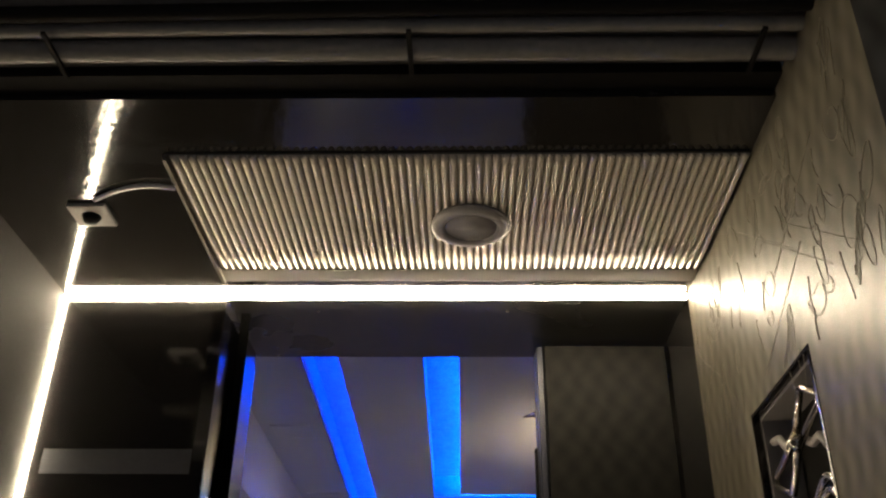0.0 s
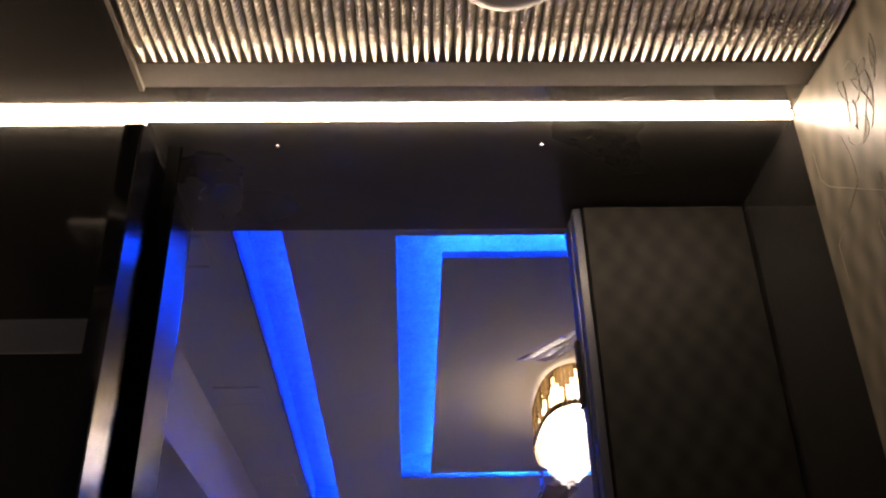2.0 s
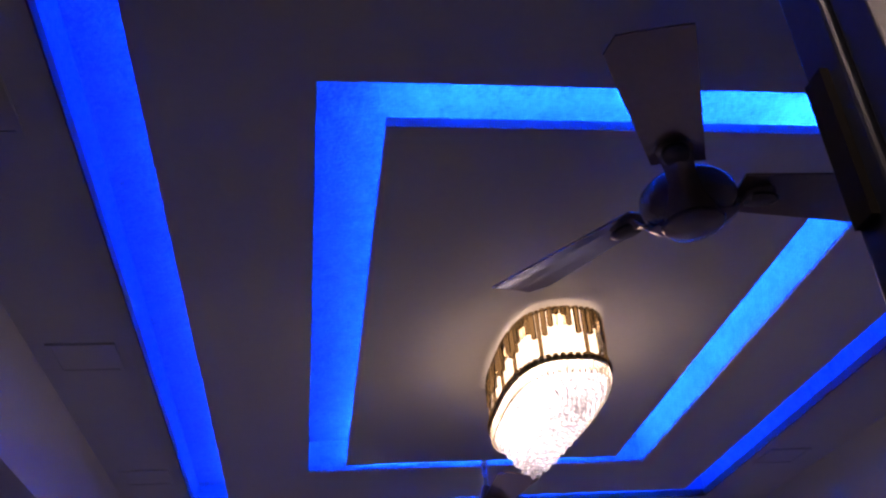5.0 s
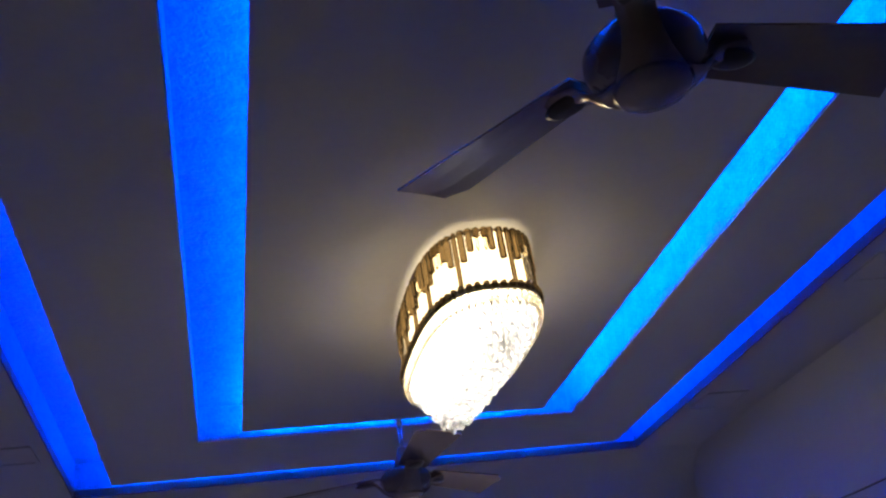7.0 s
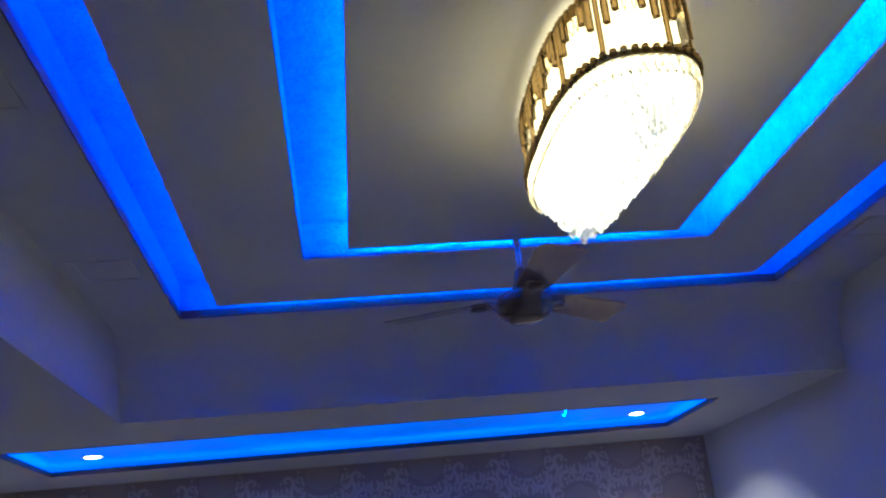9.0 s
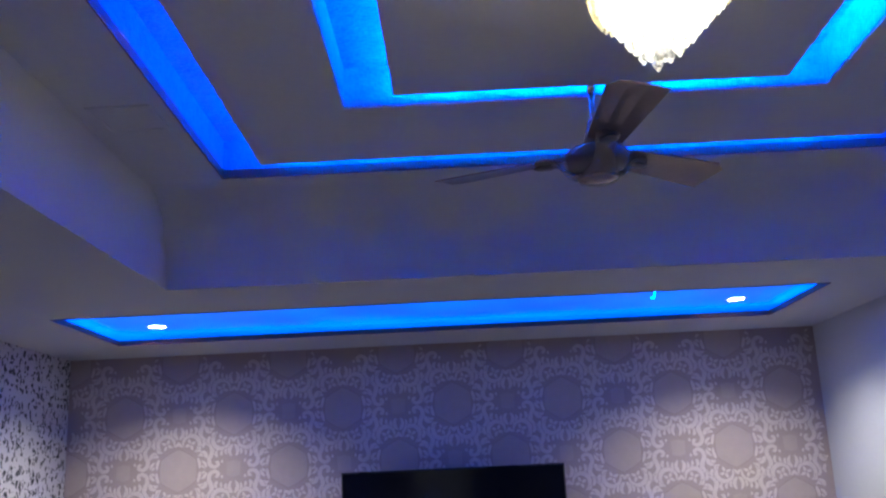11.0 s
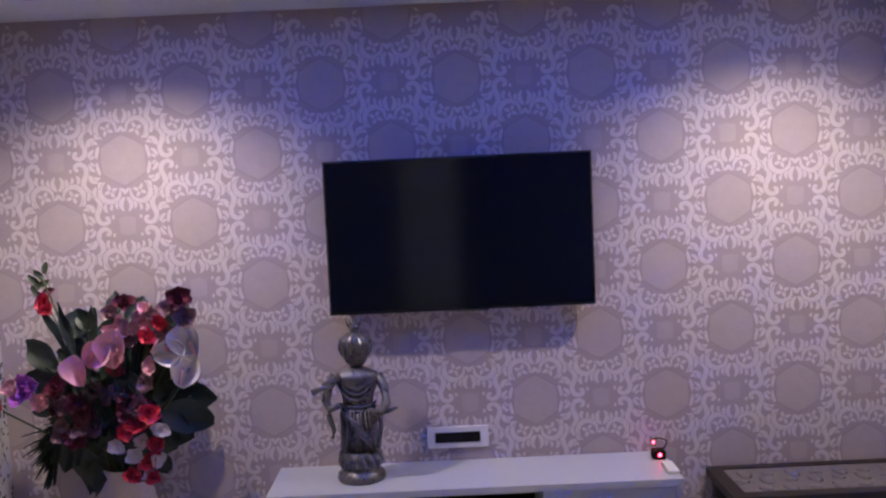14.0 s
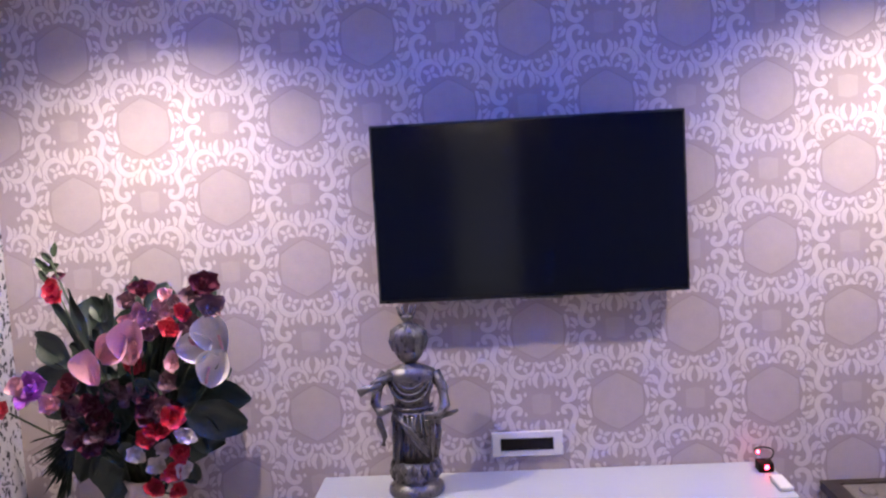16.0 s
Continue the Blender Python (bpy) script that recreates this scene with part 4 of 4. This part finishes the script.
# folds, a slanting cloth, a belt and chains
for k in range(9):
    x = -0.062 + 0.0155 * k
    tube([(x, -0.047, 0.30), (x * 1.1 + 0.006 * math.sin(k * 2.2), -0.053, 0.215), (x * 1.05, -0.052, 0.125)], 0.0055, bm, 6)
for k in range(3):
    tube([(-0.066 + 0.012 * k, -0.046, 0.292), (0.0, -0.062, 0.245 - 0.02 * k), (0.06, -0.048, 0.165 - 0.016 * k)], 0.008, bm, 6)
for z, r in ((0.308, 0.008), (0.326, 0.006)):
    tube([(0.072 * math.cos(a), -0.046 * math.sin(a), z - 0.012 * math.sin(a)) for a in np.linspace(0, math.pi, 14)], r, bm, 6)
for k in range(4):
    tube([((0.042 + 0.011 * k) * math.cos(a), -0.030 - 0.022 * math.sin(a), 0.452 - 0.008 * k - (0.035 + 0.016 * k) * math.sin(a)) for a in np.linspace(0.1, 3.04, 12)], 0.0055, bm, 6)
thing("statuette", "aged silver ornamental statuette on a round lotus base, on the cabinet", "statue", bm, SILVER, True, at=(-0.457, 8.985, cz))

# ---- flower arrangement ----
rng = random.Random(11)
fv = thing("flower_vase", "tall cream floor vase filled with artificial flowers and dark leaves", "flower vase", at=(-1.435, 8.95, 0))
part("vase", lathe([(0.0, 0), (0.10, 0), (0.11, 0.02), (0.08, 0.10), (0.10, 0.25), (0.13, 0.42), (0.11, 0.55), (0.075, 0.62), (0.09, 0.66), (0.08, 0.66), (0.066, 0.62)], n=32), VASE, fv, smooth=True)


def petal(bm, m, length, width, cup=0.3, n=6, ripple=0.07):
    rows, wave = [], rng.uniform(0, 6.3)
    for i in range(n + 1):
        u = i / n
        w = width * math.sin(math.pi * min(0.97, 0.08 + 0.9 * u)) ** 0.8
        rows.append([bm.verts.new(m @ Vector((v * w, length * u, cup * (v * v * w) + 0.35 * cup * length * u * u + ripple * length * u * v * math.sin(9 * u + 4 * v + wave)))) for v in (-1, -0.66, -0.33, 0, 0.33, 0.66, 1)])
    for a, b in zip(rows, rows[1:]):
        for k in range(6):
            bm.faces.new((a[k], a[k + 1], b[k + 1], b[k]))


def stem_to(x, y, z):
    part("stem", tube([(0.02 * x, 0.02 * y, 0.55), (0.25 * x, 0.3 * y, 0.6 + 0.35 * (z - 0.6)), (0.7 * x, 0.8 * y, 0.6 + 0.75 * (z - 0.6)), (x, y, z)], 0.004, n=6), STEM, fv, smooth=True)


def bloom(name, x, y, z, size, petals, material, label, cup=0.7, open_=50):
    """A flower that faces the room: two rings of petals round a short heart."""
    bm = bmesh.new()
    face = look((0, 0, 0), (x * 0.8 + rng.uniform(-0.3, 0.3), -1, 0.45 + rng.uniform(-0.3, 0.3))) @ pose(0, 0, 0, 0, 180)
    for count, scale, spread in ((petals, 1.0, open_), (petals, 0.72, open_ * 0.62), (4, 0.45, open_ * 0.3)):
        for k in range(count):
            petal(bm, face @ pose(0, 0, 0, 0, 0, 360 * (k + scale) / count + rng.uniform(-22, 22)) @ pose(0, 0, 0, 90 - spread + rng.uniform(-18, 14)), size * scale * rng.uniform(0.8, 1.15), size * 0.5 * scale, cup * rng.uniform(0.5, 1.2), 6, 0.16)
    part(name, bm, material, fv, label, True, at=(x, y, z))
    stem_to(x, y + 0.01, z - 0.01)


def calla(x, y, z, size, material, label, turn):
    """A single rolled spathe with a spadix."""
    bm = bmesh.new()
    m = pose(0, 0, 0, 0, turn, 0) @ pose(0, 0, 0, 68)
    petal(bm, m, size, size * 0.46, 1.6, 8)
    part("spathe", bm, material, fv, label, True, at=(x, y, z))
    part("spadix", tube([(x, y - 0.01, z + 0.1 * size), (x + 0.3 * size * math.sin(radians(turn)), y - 0.022, z + 0.55 * size)], 0.005, n=6), PINK, fv, smooth=True)
    stem_to(x, y, z)


def leaf(x, y, z, length, width, pitch, turn, material=GREEN):
    bm = bmesh.new()
    petal(bm, pose(0, 0, 0, 0, turn, 0) @ pose(0, 0, 0, pitch), length, width, 0.5, 8)
    part("leaf", bm, material, fv, smooth=True, at=(x, y, z))


for x, z, size, t in ((-0.085, 1.04, 0.115, -8), (-0.07, 1.125, 0.12, 52), (0.04, 1.105, 0.14, 10)):
    calla(x, -0.16, z, size, PINK, "pale pink calla flower", t)
for x, z, size, t in ((0.19, 1.15, 0.12, 80), (0.36, 1.12, 0.14, -12), (0.29, 1.015, 0.13, 30)):
    calla(x, -0.14, z, size, WHITE_PETAL, "white calla flower", t)
FLOWERS = ((-0.20, 1.365, 0.065, RED, "red flower"), (-0.30, 1.02, 0.085, PURPLE, "purple flower with pink edges"), (-0.25, 0.965, 0.06, PINK, "pink flower"),
           (-0.36, 1.05, 0.055, PINK, "pink flower"), (-0.42, 0.96, 0.045, RED, "red flower"), (0.12, 0.87, 0.06, RED, "red flower"), (0.165, 0.91, 0.06, RED, "red flower"),
           (0.08, 0.845, 0.055, RED, "red flower"), (0.18, 0.78, 0.05, RED, "red flower"), (0.15, 0.72, 0.045, RED, "red flower"), (0.08, 0.66, 0.045, RED, "red flower"),
           (0.16, 0.65, 0.04, RED, "red flower"), (0.21, 0.85, 0.045, WHITE_PETAL, "small white flower"), (0.19, 0.73, 0.04, WHITE_PETAL, "small white flower"),
           (0.03, 0.79, 0.045, WHITE_PETAL, "small white flower"), (0.10, 0.75, 0.045, WHITE_PETAL, "small white flower"), (0.13, 0.80, 0.04, WHITE_PETAL, "small white flower"),
           (0.31, 1.37, 0.065, WINE, "dark wine rose"), (0.27, 1.33, 0.055, MAUVE, "faded mauve rose"), (0.10, 1.36, 0.05, WINE, "dark wine rose"), (0.33, 1.28, 0.06, MAUVE, "faded mauve rose"))
for x, z, size, m_, lab in FLOWERS:
    bloom("flower", x, -0.15, z, size, 6, m_, lab, 0.5, 58)
for k in range(28):
    bloom("flower", 0.14 + rng.uniform(-0.12, 0.14), -0.10 - rng.uniform(0, 0.05), 1.20 + rng.uniform(-0.12, 0.13), rng.uniform(0.035, 0.055), 5, rng.choice((PINK, PINK, PINK, RED, MAUVE)), "pink and red rose", 0.5, 50)
for k in range(26):
    bloom("flower", 0.0 + rng.uniform(-0.2, 0.17), -0.11 - rng.uniform(0, 0.03), 0.93 + rng.uniform(-0.11, 0.12), rng.uniform(0.045, 0.065), 6, rng.choice((WINE, MAUVE, MAUVE, MAUVE, WINE)), "faded wine flower", 0.5, 60)
for x, z, l_, w, p, t in ((-0.2, 1.10, 0.2, 0.055, 60, -55), (-0.17, 1.03, 0.2, 0.06, 60, -80), (0.17, 0.99, 0.25, 0.075, 60, 105), (0.2, 0.93, 0.22, 0.075, 60, 112), (-0.08, 0.83, 0.3, 0.075, 60, 192), (-0.14, 0.85, 0.22, 0.06, 60, 208), (0.25, 1.2, 0.2, 0.06, 70, 15), (-0.12, 1.16, 0.22, 0.02, 80, -14), (-0.16, 1.16, 0.24, 0.016, 80, -26), (-0.07, 1.16, 0.19, 0.014, 80, 5)):
    leaf(x, -0.09 - rng.uniform(0, 0.05), z, l_, w, p, t)
for k in range(190):
    a, r = rng.uniform(0, 6.28), rng.uniform(0.0, 1.0) ** 0.6
    leaf(0.0 + 0.24 * r * math.cos(a), rng.uniform(-0.1, 0.06), 0.98 + 0.31 * r * math.sin(a), rng.uniform(0.07, 0.16), rng.uniform(0.02, 0.05), rng.uniform(35, 80), 90 - math.degrees(a) + rng.uniform(-40, 40))
for k in range(34):      # broad dark leaves that fill the heart of the bouquet
    a, r = rng.uniform(0, 6.28), rng.uniform(0.1, 1.0) ** 0.5
    leaf(0.02 + 0.15 * r * math.cos(a), -0.125 - rng.uniform(0, 0.02), 0.95 + 0.16 * r * math.sin(a), rng.uniform(0.07, 0.12), rng.uniform(0.025, 0.04), rng.uniform(50, 85), rng.uniform(0, 360))
for k in range(22):
    leaf(-0.20 + 0.006 * k, -0.12, 0.90, rng.uniform(0.2, 0.32), 0.008, 75, 192 + 3.4 * k)
for k in range(9):
    leaf(-0.25 + rng.uniform(-0.025, 0.025), -0.10, 1.39 + 0.012 * k, 0.05, 0.013, 70, rng.uniform(-90, 90), rng.choice((STEM, STEM, WINE)))
part("stem", tube([(0.0, 0, 0.6), (-0.1, -0.05, 1.0), (-0.24, -0.1, 1.48)], 0.005, n=6), STEM, fv, smooth=True)
